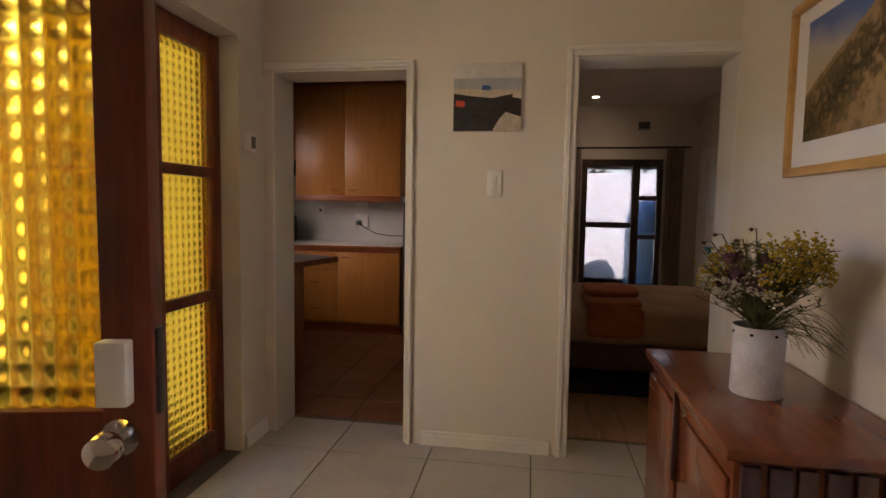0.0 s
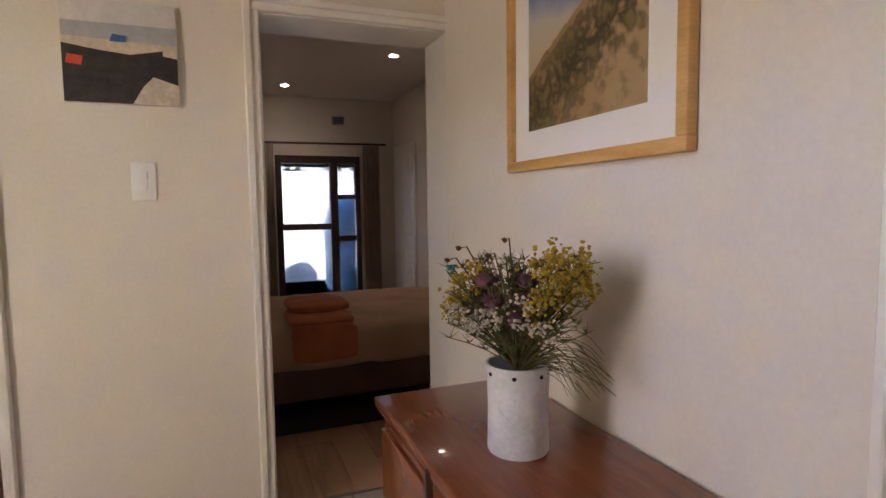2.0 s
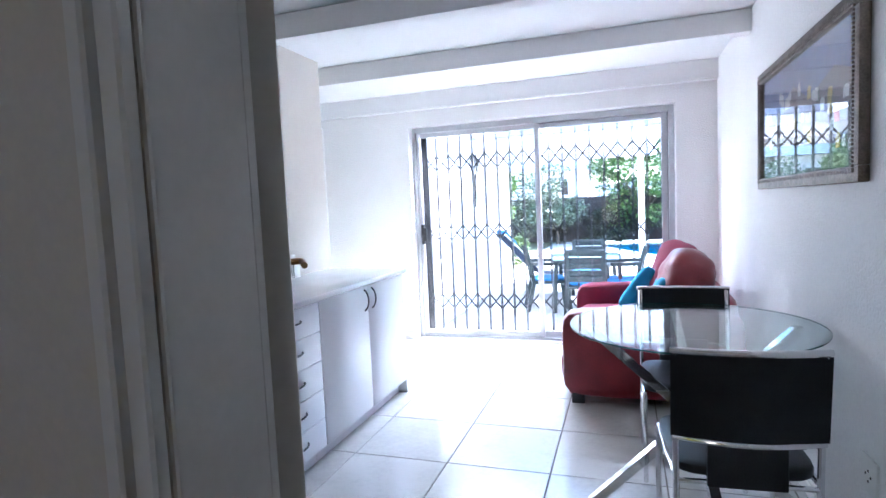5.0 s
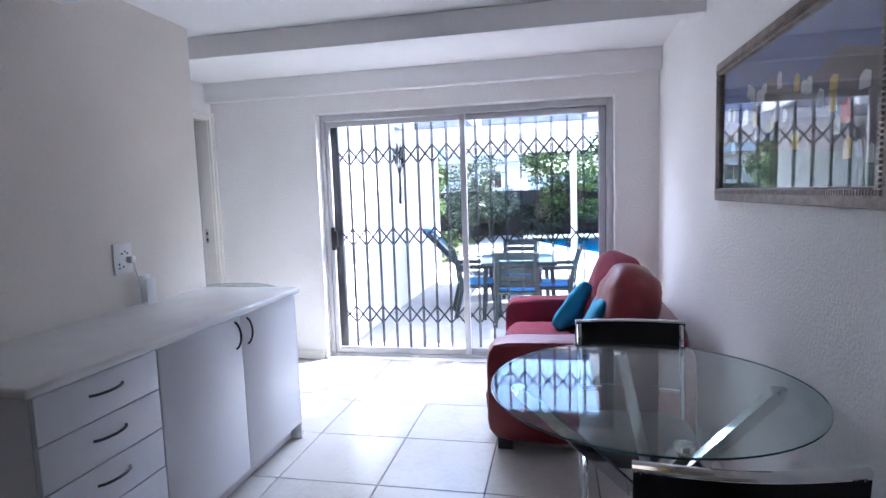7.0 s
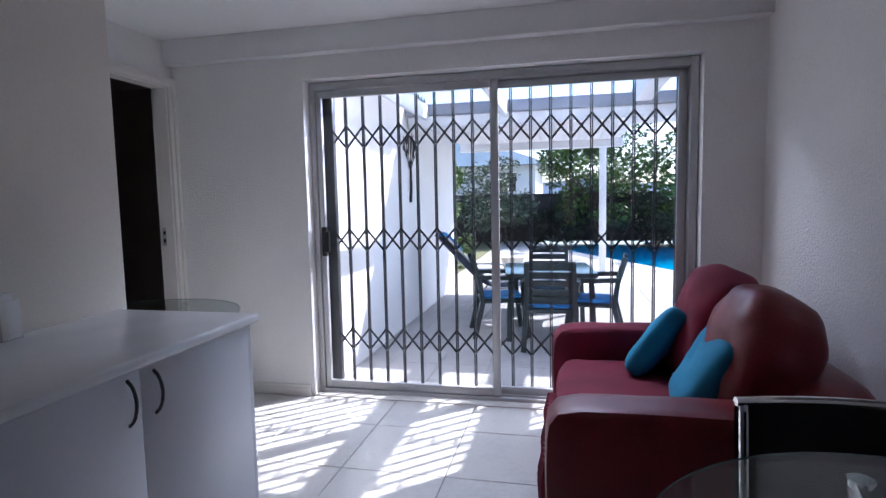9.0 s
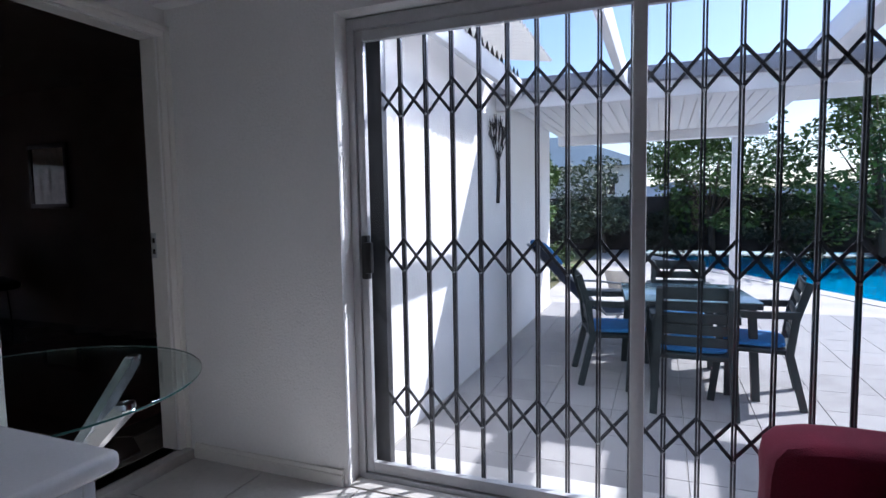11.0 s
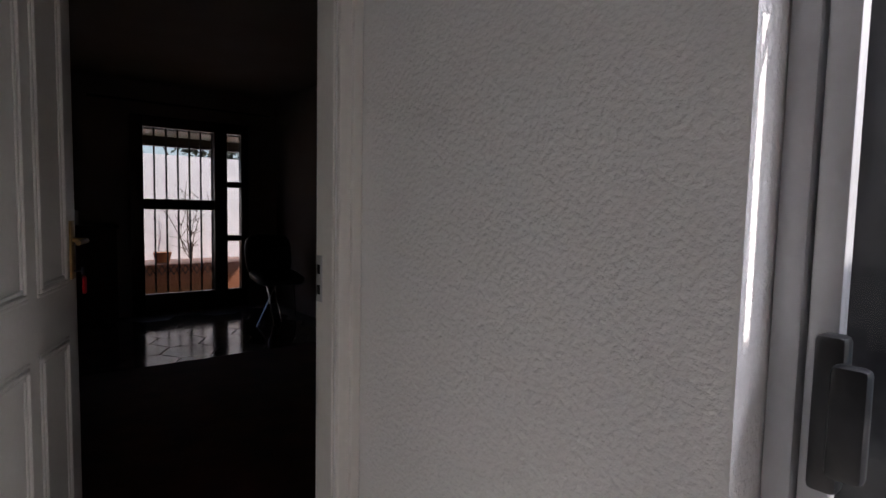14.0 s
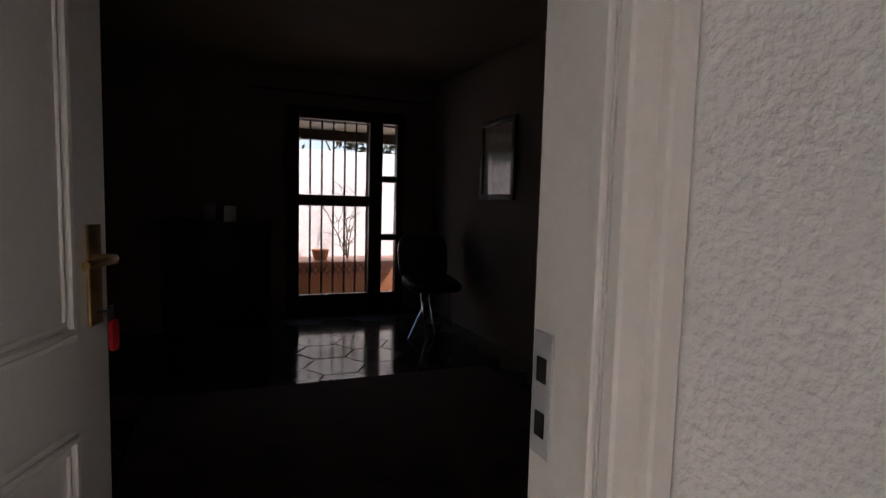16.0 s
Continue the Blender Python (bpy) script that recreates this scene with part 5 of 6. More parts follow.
for k, (x, z) in enumerate(((-1.93, 1.29), (-1.93, 1.06), (-2.37, 1.19))):
    so = thing("wall_socket", (x, 5.948, z), "white wall socket on the tiled kitchen wall", "socket", "kitchen sockets")
    part("plate", B(0, -0.012, 0, 0.15 if k < 2 else 0.08, 0, 0.11 if k != 1 else 0.15, bevel=0.003), SWITCH, so)
    if k == 1:
        part("plug", B(0.02, -0.05, 0.03, 0.065, -0.012, 0.075, bevel=0.008), BLACK_PLASTIC, so)
        bm = bmesh.new()
        tube(bm, [(0.05, -0.045, 0.055), (0.12, -0.05, 0.0), (0.25, -0.04, -0.06), (0.40, -0.03, -0.08), (0.62, -0.03, -0.08)], 0.005, 6)
        part("cord", bm, BLACK_PLASTIC, so)
    if k == 2:
        part("knob", B(0.03, -0.03, 0.04, 0.05, -0.012, 0.07, bevel=0.004), BLACK_PLASTIC, so)

# ---- bedroom ----
bed = thing("bed", (-0.25, 4.16, 0.0), "bed with tan bedspread on a brown fabric base", "bed")
bm = bmesh.new()
cushion(bm, 1.08, 0.75, 0.13, 12, 8, 0.004, pose(1.08, 0.75, 0.245))
part("base", bm, BED_BASE, bed)
bm = bmesh.new()
cushion(bm, 1.10, 0.775, 0.145, 7, 22, 0.016, pose(1.08, 0.75, 0.45))
part("mattress", bm, BEDDING, bed, "tan satin bedspread over the mattress")
for x, y in ((0.05, 0.05), (2.05, 0.05), (0.05, 1.4), (2.05, 1.4)):
    bm = bmesh.new()
    disc(bm, x, y, 0, 0.13, 0.03, 12)
    part("foot", bm, BLACK_PLASTIC, bed)
rugob = solid("bedside_rug", B(0.0, 4.0, 0.009, 1.3, 4.75, 0.022, bevel=0.004), RUG, "dark rug half under the bed", "rug")
bm = bmesh.new()
cushion(bm, 0.20, 0.28, 0.025, 6, 8, 0.010, pose(0.60, 4.42, 0.615))
cushion(bm, 0.20, 0.022, 0.115, 6, 8, 0.008, pose(0.60, 4.135, 0.50))
solid("folded_blanket", bm, THROW_ORANGE, "rust-coloured blanket folded over the bed's edge", "blanket")
bm = bmesh.new()
cushion(bm, 0.20, 0.24, 0.03, 5, 7, 0.012, pose(0.62, 4.62, 0.665))
solid("folded_towel", bm, THROW_ORANGE, "rust towel folded on the blanket", "towel")
bwin = thing("window_3", (0, 0, 0), "dark timber glazed garden door of the bedroom", "glazed door")
bwin["kind"] = "structure"
BY = 7.36
bm = bmesh.new()
for x0, x1 in ((0.60, 0.67), (1.22, 1.31), (1.52, 1.58)):
    box(bm, x0, BY - 0.05, 0.0, x1, BY + 0.05, 1.93, bevel=0.004)
box(bm, 0.67, BY - 0.05, 1.84, 1.52, BY + 0.05, 1.93, bevel=0.004)
box(bm, 0.67, BY - 0.04, 1.07, 1.22, BY + 0.04, 1.14, bevel=0.004)
box(bm, 0.67, BY - 0.04, 0.0, 1.52, BY + 0.04, 0.30, bevel=0.004)
for z in (0.93, 1.42):
    box(bm, 1.31, BY - 0.04, z, 1.52, BY + 0.04, z + 0.06, bevel=0.004)
part("window_frame", bm, DARK_FRAME, bwin)
for a in ((0.67, 1.22, 0.30, 1.07), (0.67, 1.22, 1.14, 1.84), (1.31, 1.52, 0.30, 0.93), (1.31, 1.52, 0.99, 1.42), (1.31, 1.52, 1.48, 1.84)):
    g = part("pane", B(a[0], BY - 0.003, a[2], a[1], BY + 0.003, a[3]), DIM_BEDROOM_GLASS, bwin, smooth=None)
for x0, w in ((1.60, 0.20), (0.33, 0.25)):
    bm = bmesh.new()
    g = []
    for i in range(33):
        u = i / 32
        y = 7.235 + 0.03 * math.sin(u * 6.283 * 4)
        g.append((bm.verts.new((x0 + w * u, y, 0.03)), bm.verts.new((x0 + w * u, y, 2.05))))
    f = [bm.faces.new((g[i][0], g[i + 1][0], g[i + 1][1], g[i][1])) for i in range(32)]
    bmesh.ops.solidify(bm, geom=f, thickness=0.004)
    solid("curtain", bm, CURTAIN, "beige curtain hanging open beside the bedroom garden door", "curtain", group="bedroom curtains")
bm = bmesh.new()
tube(bm, [(0.25, 7.235, 2.06), (1.88, 7.235, 2.07)], 0.013, 8)
solid("curtain_rail", bm, DARK_FRAME, "dark curtain rail over the bedroom garden door", "curtain rail")
vent = thing("wall_vent", (1.26, 7.298, 2.29), "small dark air vent high on the bedroom wall", "vent")
part("frame", B(0, -0.012, 0, 0.14, 0, 0.10, bevel=0.003), GUTTER, vent)
for k in range(3):
    part("slat", B(0.012, -0.018, 0.02 + 0.025 * k, 0.128, -0.01, 0.034 + 0.025 * k), DARK_FRAME, vent)
bd = thing("door_5", (1.998, 6.45, 0.0), "white panelled door in the bedroom side wall", "door", turn=90)
bd["kind"] = "structure"
part("leaf", B(0, 0.0, 0.01, 0.75, 0.03, 2.03, bevel=0.003), WHITE_PAINT, bd)
for z0, z1 in ((0.15, 0.85), (1.0, 1.9)):
    for x0 in (0.09, 0.41):
        part("panel_moulding", B(x0, 0.03, z0, x0 + 0.25, 0.038, z1, bevel=0.004), WHITE_PAINT, bd)
for at in ((0.68, 6.75), (1.43, 5.32)):
    dl = thing("downlight", (at[0], at[1], 2.6), "small round recessed downlight, lit, in the bedroom ceiling", "downlight", "bedroom downlights")
    bm = bmesh.new()
    disc(bm, 0, 0, -0.008, 0.0, 0.045, 24)
    part("rim", bm, WHITE_PAINT, dl)
    bm = bmesh.new()
    disc(bm, 0, 0, -0.0105, -0.0085, 0.033, 24)
    part("lamp", bm, LAMP_GLOW, dl, "glowing lamp")
spot_lamp("downlight_near", (1.43, 5.32, 2.57), 0.14, (1.0, 0.78, 0.55))
spot_lamp("downlight_far", (0.68, 6.75, 2.57), 0.14, (1.0, 0.78, 0.55))


# ---- outside ----
GZ = -0.15
PC, PA = Vector((17.2, -2.6)), math.atan2(0.42, 0.9)


def pool_pt(t, grow=0.0):
    c, s = math.cos(t), math.sin(t)
    u = math.copysign(abs(c) ** 0.6, c) * (8 + grow)
    v = math.copysign(abs(s) ** 0.6, s) * (3.05 + grow)
    return PC + Vector((u * math.cos(PA) - v * math.sin(PA), u * math.sin(PA) + v * math.cos(PA)))


def rect_pt(p, x0, y0, x1, y1):
    """Where the ray from the pool's middle through p leaves a rectangle."""
    d = (p - PC).normalized()
    k = min([((x1 if d.x > 0 else x0) - PC.x) / d.x if abs(d.x) > 1e-6 else 1e9, ((y1 if d.y > 0 else y0) - PC.y) / d.y if abs(d.y) > 1e-6 else 1e9])
    return PC + d * k


NP = 144
ts = [2 * math.pi * i / NP for i in range(NP)]


def ring_sheet(name, inner, outer, z0, z1, material, kind="structure"):
    bm = bmesh.new()
    a = [bm.verts.new((*p, z0)) for p in inner]
    b = [bm.verts.new((*p, z1)) for p in outer]
    n = len(a)
    for i in range(n):
        bm.faces.new((a[i], b[i], b[(i + 1) % n], a[(i + 1) % n]))
    return solid(name, bm, material, kind=kind, smooth=None)


edge = [pool_pt(t) for t in ts]
lip = [pool_pt(t, 0.32) for t in ts]
ter = [rect_pt(p, 5.9, -14, 30, 3.3) for p in lip]
far = [PC + (p - PC).normalized() * 3000 for p in lip]
ring_sheet("ground", ter, far, GZ - 0.02, GZ - 0.02, GRASS_GROUND)
terrace = ring_sheet("pavement_terrace", lip, ter, GZ - 0.012, GZ - 0.012, TERRACE)
solid("ground_under_house", B(-6, -14, -0.4, 5.9, 30, -0.17), GRASS_GROUND, kind="structure", smooth=None)
bm = bmesh.new()
prof = [(0.0, -0.14), (0.0, -0.0), (0.32, 0.0), (0.32, -0.02)]
rings = [[bm.verts.new((*pool_pt(t, g), GZ + z)) for t in ts] for g, z in prof]
for a, b in zip(rings, rings[1:]):
    for i in range(NP):
        bm.faces.new((a[i], b[i], b[(i + 1) % NP], a[(i + 1) % NP]))
solid("pool_coping", bm, COPING, "pale stone coping round the swimming pool", "pool edge")
bm = bmesh.new()
bm.faces.new([bm.verts.new((*p, GZ - 0.07)) for p in edge])
solid("water", bm, WATER, kind="structure", smooth=None)

wall("wall_patio", "y", 3.03, 3.25, 5.95, 11.4, GZ, 2.45, EXTERIOR)
wall("wall_patio_end", "x", 11.2, 11.4, 3.25, 8.0, GZ, 2.45, EXTERIOR)
solid("trim_slider_threshold", B(XS + 0.001, 0.445, 0.0, 5.759, 2.857, 0.014, bevel=0.004), COPING, kind="structure")
sill = solid("trim_slider_sill", B(5.95, 0.44, GZ, 6.12, 2.86, -0.01, bevel=0.006), COPING, kind="structure")

# roof over the patio's far part, eave along the wall, rafters
proof = thing("patio_roof", (0, 0, 0), "white flat patio roof with a grey gutter", "roof")
part("deck", B(8.79, 0.30, 2.30, 12.2, 3.02, 2.40, bevel=0.004), ROOF_SHEET, proof)
part("deck", B(8.79, -0.66, 2.30, 10.3, 0.30, 2.40, bevel=0.004), ROOF_SHEET, proof)
part("fascia", B(8.69, -3.2, 2.17, 8.79, 3.02, 2.33, bevel=0.006), ROOF_SHEET, proof)
part("gutter", B(8.60, -3.2, 2.30, 8.70, 3.02, 2.43, bevel=0.012), GUTTER, proof, "grey metal gutter")
for k in range(22):
    y = 0.42 + k * 0.118
    part("soffit_board", B(8.80, y, 2.285, 12.19, y + 0.108, 2.299, bevel=0.002), ROOF_SHEET, proof)
part("edge_beam", B(12.0, 0.25, 2.16, 12.2, 3.02, 2.30, bevel=0.006), ROOF_SHEET, proof)
part("side_beam", B(6.0, 0.30, 2.33, 12.2, 0.47, 2.52, bevel=0.006), ROOF_SHEET, proof)
for k in range(5):
    y = -0.40 - 0.55 * k
    part("rafter", B(6.0, y, 2.35, 8.69, y + 0.20, 2.50, bevel=0.006), ROOF_SHEET, proof)
post = part("post", B(12.9, 0.46, GZ, 13.02, 0.58, 2.24, bevel=0.006), ROOF_SHEET, proof, "slim white post")
part("post_beam", B(12.2, 0.42, 2.24, 13.1, 0.62, 2.42, bevel=0.006), ROOF_SHEET, proof)
eave = thing("eave", (0, 0, 0), "white fascia and scalloped roof sheet along the patio wall", "eave")
bm = bmesh.new()
xs = [5.96 + 0.0125 * i for i in range(208)]
cols = []
for x in xs:
    z = 0.022 * math.sin(x * 2 * math.pi / 0.10)
    cols.append((bm.verts.new((x, 2.46, 2.535 + z)), bm.verts.new((x, 3.25, 2.66 + z))))
f = [bm.faces.new((cols[i][0], cols[i + 1][0], cols[i + 1][1], cols[i][1])) for i in range(len(cols) - 1)]
bmesh.ops.solidify(bm, geom=f, thickness=0.004)
part("roof_sheet", bm, TRANSLUCENT, eave, "corrugated roof sheet", smooth=60)
part("gutter", B(5.96, 2.745, 2.25, 8.60, 2.80, 2.415, bevel=0.01), ROOF_SHEET, eave, "white gutter under the roof sheet")
# Toothed strip added to cast the zigzag shadow edge on the patio wall.
bm = bmesh.new()
n = 40
foot = [(bm.verts.new((5.97 + 2.62 * i / n, 2.768, 2.41)), bm.verts.new((5.97 + 2.62 * i / n, 2.768, 2.505 if i % 2 else 2.425))) for i in range(n + 1)]
f = [bm.faces.new((a[0], b[0], b[1], a[1])) for a, b in zip(foot, foot[1:])]
bmesh.ops.solidify(bm, geom=f, thickness=0.004)
part("shadow_tooth_strip", bm, ROOF_SHEET, eave, "toothed white strip on the gutter, added to cast a zigzag shadow", smooth=None)
part("rafter", B(5.96, 1.83, 2.25, 8.69, 1.885, 2.42, bevel=0.004), ROOF_SHEET, proof)

# wall ornament
orn = thing("wall_ornament", (8.72, 3.02, 1.30), "black iron tree ornament on the white patio wall", "ornament")
bm = bmesh.new()
rr = random.Random(3)
tube(bm, [(0, 0, 0), (0.012, -0.01, 0.2), (0.0, -0.012, 0.42)], 0.021, 8, 0.013)
part("trunk", bm, IRON, orn)


def twig(bm, p, d, l, depth):
    q = p + d * l
    tube(bm, [p, (p + q) / 2 + Vector((rr.uniform(-1, 1), 0, rr.uniform(-1, 1))) * l * 0.08, q], 0.0042 + 0.003 * depth, 5, 0.0032)
    if depth:
        for _ in range(4):
            twig(bm, q, (d + Vector((rr.uniform(-0.9, 0.9), 0, rr.uniform(-0.1, 0.7)))).normalized(), l * rr.uniform(0.6, 0.9), depth - 1)


bm = bmesh.new()
for k in range(5):
    twig(bm, Vector((0, -0.012, 0.40)), Vector((-1.2 + 0.6 * k, 0, 1)).normalized(), 0.18, 2)
part("branches", bm, IRON, orn)


# patio furniture
def garden_chair(at, turn, cushioned=True):
    """Faces local +x."""
    c = thing("garden_chair", at, "dark green plastic garden armchair with slatted back" + (" and blue seat pad" if cushioned else ""), "garden chair", "chairs round the patio table", turn)
    for s in (-1, 1):
        bm = bmesh.new()
        tube(bm, [(0.50, s * 0.255, 0.0), (0.455, s * 0.25, 0.35), (0.44, s * 0.25, 0.63)], 0.024, square=True)
        part("front_leg", bm, GARDEN_PLASTIC, c)
        bm = bmesh.new()
        tube(bm, [(-0.07, s * 0.25, 0.0), (0.02, s * 0.235, 0.38), (-0.01, s * 0.22, 0.62), (-0.085, s * 0.215, 0.87)], 0.024, square=True)
        part("back_leg", bm, GARDEN_PLASTIC, c)
        bm = bmesh.new()
        tube(bm, [(-0.03, s * 0.25, 0.655), (0.2, s * 0.265, 0.645), (0.42, s * 0.265, 0.645), (0.49, s * 0.26, 0.60)], 0.023, square=True)
        part("armrest", bm, GARDEN_PLASTIC, c)
    part("seat", B(0.0, -0.235, 0.37, 0.47, 0.235, 0.405, bevel=0.01), GARDEN_PLASTIC, c)
    part("apron", B(0.44, -0.235, 0.31, 0.46, 0.235, 0.37, bevel=0.004), GARDEN_PLASTIC, c)
    for k in range(5):
        z = 0.46 + 0.082 * k
        xo = -0.01 - max(0, (z - 0.62)) * 0.30 + max(0, 0.62 - z) * 0.12
        part("slat", B(xo - 0.008, -0.205, z, xo + 0.008, 0.205, z + 0.066 if k < 4 else z + 0.085, bevel=0.006), GARDEN_PLASTIC, c)
    if cushioned:
        bm = bmesh.new()
        cushion(bm, 0.21, 0.215, 0.022, 5, 6, 0.004, pose(0.245, 0, 0.427))
        part("seat_pad", bm, SEAT_BLUE, c, "blue fabric seat pad")
    return c


garden_chair((7.56, 1.335, GZ), 0, True)
garden_chair((9.22, 1.40, GZ), 180, True)
garden_chair((8.10, 0.68, GZ), 84, True)
garden_chair((8.20, 2.12, GZ), -76, True)
pt_ = thing("patio_table", (8.36, 1.38, GZ), "square patio table with a pale glass top on dark legs", "table", turn=6)
part("tabletop", B(-0.46, -0.46, 0.705, 0.46, 0.46, 0.713, bevel=0.003), mat("frosted_patio_glass", (0.30, 0.46, 0.50), 0.15, vary=0.08, scale=6), pt_, "pale frosted glass top")
for s in (-1, 1):
    part("rail", B(-0.46, s * 0.44 - 0.02, 0.66, 0.46, s * 0.44 + 0.02, 0.704, bevel=0.004), GARDEN_PLASTIC, pt_)
    part("rail", B(s * 0.44 - 0.02, -0.42, 0.66, s * 0.44 + 0.02, 0.42, 0.704, bevel=0.004), GARDEN_PLASTIC, pt_)
    for q in (-1, 1):
        bm = bmesh.new()
        tube(bm, [(s * 0.43, q * 0.43, 0.0), (s * 0.40, q * 0.40, 0.66)], 0.025, square=True)
        part("leg", bm, GARDEN_PLASTIC, pt_)
lg = thing("sun_lounger", (9.0, 2.72, GZ), "dark sling sun lounger with raised back by the wall", "sun lounger", turn=-62)
for s in (-1, 1):
    bm = bmesh.new()
    tube(bm, [(0.0, s * 0.29, 1.02), (0.62, s * 0.29, 0.36), (1.75, s * 0.29, 0.34)], 0.014, 8)
    part("side_rail", bm, ALU, lg)
    for a, b in ((0.45, 0.75), (1.55, 1.35)):
        bm = bmesh.new()
        tube(bm, [(a, s * 0.29, 0.0), (b, s * 0.29, 0.35)], 0.013, 8)
        part("leg", bm, ALU, lg)
    bm = bmesh.new()
    tube(bm, [(0.35, s * 0.31, 0.62), (0.75, s * 0.33, 0.60), (1.05, s * 0.33, 0.56), (1.15, s * 0.30, 0.36)], 0.012, 8)
    part("armrest", bm, ALU, lg)
bm = bmesh.new()
cols = []
for x, z in ((0.0, 1.02), (0.2, 0.80), (0.4, 0.58), (0.60, 0.375), (0.9, 0.34), (1.4, 0.335), (1.75, 0.34)):
    cols.append((bm.verts.new((x, -0.28, z)), bm.verts.new((x, 0, z - 0.012)), bm.verts.new((x, 0.28, z))))
f = [bm.faces.new((a[i], b[i], b[i + 1], a[i + 1])) for a, b in zip(cols, cols[1:]) for i in (0, 1)]
bmesh.ops.solidify(bm, geom=f, thickness=0.012)
part("sling", bm, mat("navy_sling", (0.03, 0.05, 0.10), 0.8, vary=0.25, scale=20, fine=150), lg, "dark blue fabric sling", smooth=60)
bm = bmesh.new()
cushion(bm, 0.16, 0.27, 0.03, 4, 6, 0.004, pose(0.11, 0, 0.95, 0, 48))
part("head_pad", bm, SEAT_BLUE, lg, "blue head pad")
pot = thing("plant_pot", (13.0, 2.2, GZ), "round pale stone pot with small shrub at the lawn's edge", "plant pot")
bm = bmesh.new()
disc(bm, 0, 0, 0, 0.34, 0.24, 24, r0=0.15)
part("body", bm, TERRACE, pot)


# ---- garden ----
def foliage(bm, rng, centres, count, size, flat_=0.6):
    """Loose leaves round clump centres: (x, y, z, rx, ry, rz)."""
    for _ in range(count):
        cx, cy, cz, rx, ry, rz = rng.choice(centres)
        d = Vector((rng.gauss(0, 1), rng.gauss(0, 1), rng.gauss(0, 1))).normalized() * rng.uniform(0.55, 1.05)
        p = Vector((cx + d.x * rx, cy + d.y * ry, cz + d.z * rz))
        a = Vector((rng.gauss(0, 1), rng.gauss(0, 1), rng.gauss(0, flat_))).normalized()
        b = a.cross(Vector((rng.gauss(0, 1), rng.gauss(0, 1), 1.0))).normalized()
        s = size * rng.uniform(0.6, 1.4)
        bm.faces.new([bm.verts.new(p - a * s), bm.verts.new(p + b * s * 0.5), bm.verts.new(p + a * s), bm.verts.new(p - b * s * 0.5)])


def tree(name, at, h, spread, label, leaf, seed, n=5200, size=0.07, trunk=0.35, clumps=16):
    rng = random.Random(seed)
    t = thing(name, at, label, "tree" if name == "tree" else "shrub")
    bm = bmesh.new()
    top = h * trunk
    tube(bm, [(0, 0, -0.05), (0.04, 0.02, top * 0.5), (0.0, 0.05, top)], 0.05 * h / 2, 8, 0.03 * h / 2)
    cen = []
    for k in range(clumps):
        a, r = rng.uniform(0, 6.283), spread * rng.uniform(0.1, 0.85)
        z = h * (trunk * 0.8 + (0.92 - trunk * 0.8) * rng.random())
        r *= 1 - 0.45 * (z / h) ** 3
        c = (r * math.cos(a), r * math.sin(a), z, spread * rng.uniform(0.22, 0.42), spread * rng.uniform(0.22, 0.42), h * rng.uniform(0.08, 0.16))
        cen.append(c)
        tube(bm, [(0, 0.05, top * 0.9), (c[0] * 0.5, c[1] * 0.5, (top + z) / 2), (c[0], c[1], z)], 0.018 * h / 2, 5, 0.006)
    part("trunk", bm, BARK, t)
    bm = bmesh.new()
    foliage(bm, rng, cen, n, size)
    part("crown", bm, leaf, t, smooth=None)
    return t


tree("shrub", (13.6, 3.55, GZ), 2.5, 0.75, "tall leafy green shrub at the end of the patio wall", LEAF, 11, 4200, 0.05, 0.12)
tree("tree", (20.2, 3.1, GZ), 2.9, 1.8, "grey-green olive tree in front of the hedge", LEAF_GREY, 12, 6000, 0.06, 0.2, 22)
tree("tree", (21.0, 0.2, GZ), 4.1, 2.5, "leafy green garden tree behind the pool", LEAF, 13, 10000, 0.07, 0.25, 24)
tree("tree", (19.6, -3.4, GZ), 4.8, 2.8, "large bright green tree behind the pool", LEAF, 14, 9000, 0.08, 0.2, 30)
tree("tree", (20.6, -8.0, GZ), 4.0, 2.8, "broad green tree at the garden's edge", LEAF, 15, 7000, 0.08, 0.2, 26)
tree("shrub", (20.3, 1.6, GZ), 1.2, 0.9, "low dark shrub by the hedge", LEAF_DARK, 16, 2600, 0.05, 0.1)
tree("shrub", (19.8, -1.2, GZ), 1.6, 1.2, "round dark shrub behind the pool", LEAF_DARK, 17, 3000, 0.06, 0.1)
hd = thing("hedge", (21.5, -4.0, GZ), "long dark clipped hedge at the back of the garden", "hedge")
rng = random.Random(21)
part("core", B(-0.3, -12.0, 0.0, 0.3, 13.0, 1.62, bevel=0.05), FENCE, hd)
bm = bmesh.new()
foliage(bm, rng, [(rng.uniform(-0.35, 0.05), rng.uniform(-12, 13), rng.uniform(0.2, 1.65), 0.28, 0.4, 0.22) for _ in range(260)], 16000, 0.06)
part("leaves", bm, LEAF_DARK, hd, smooth=None)

nb = thing("house", (27.0, 1.5, GZ), "neighbour's white house with a blue-grey hipped roof", "house")
part("wall", B(0, 1.0, 0, 8, 12, 2.95), EXTERIOR, nb)
bm = bmesh.new()
e = [(-0.5, 0.4, 2.95), (8.5, 0.4, 2.95), (8.5, 12.6, 2.95), (-0.5, 12.6, 2.95)]
r_ = [(4, 4.4, 4.7), (4, 8.6, 4.7)]
vs = [bm.verts.new(p) for p in e + r_]
for q in ((0, 1, 4), (1, 2, 5, 4), (2, 3, 5), (3, 0, 4, 5), (3, 2, 1, 0)):
    bm.faces.new([vs[i] for i in q])
part("roof", bm, HOUSE_ROOF, nb, "blue-grey hipped roof", smooth=None)
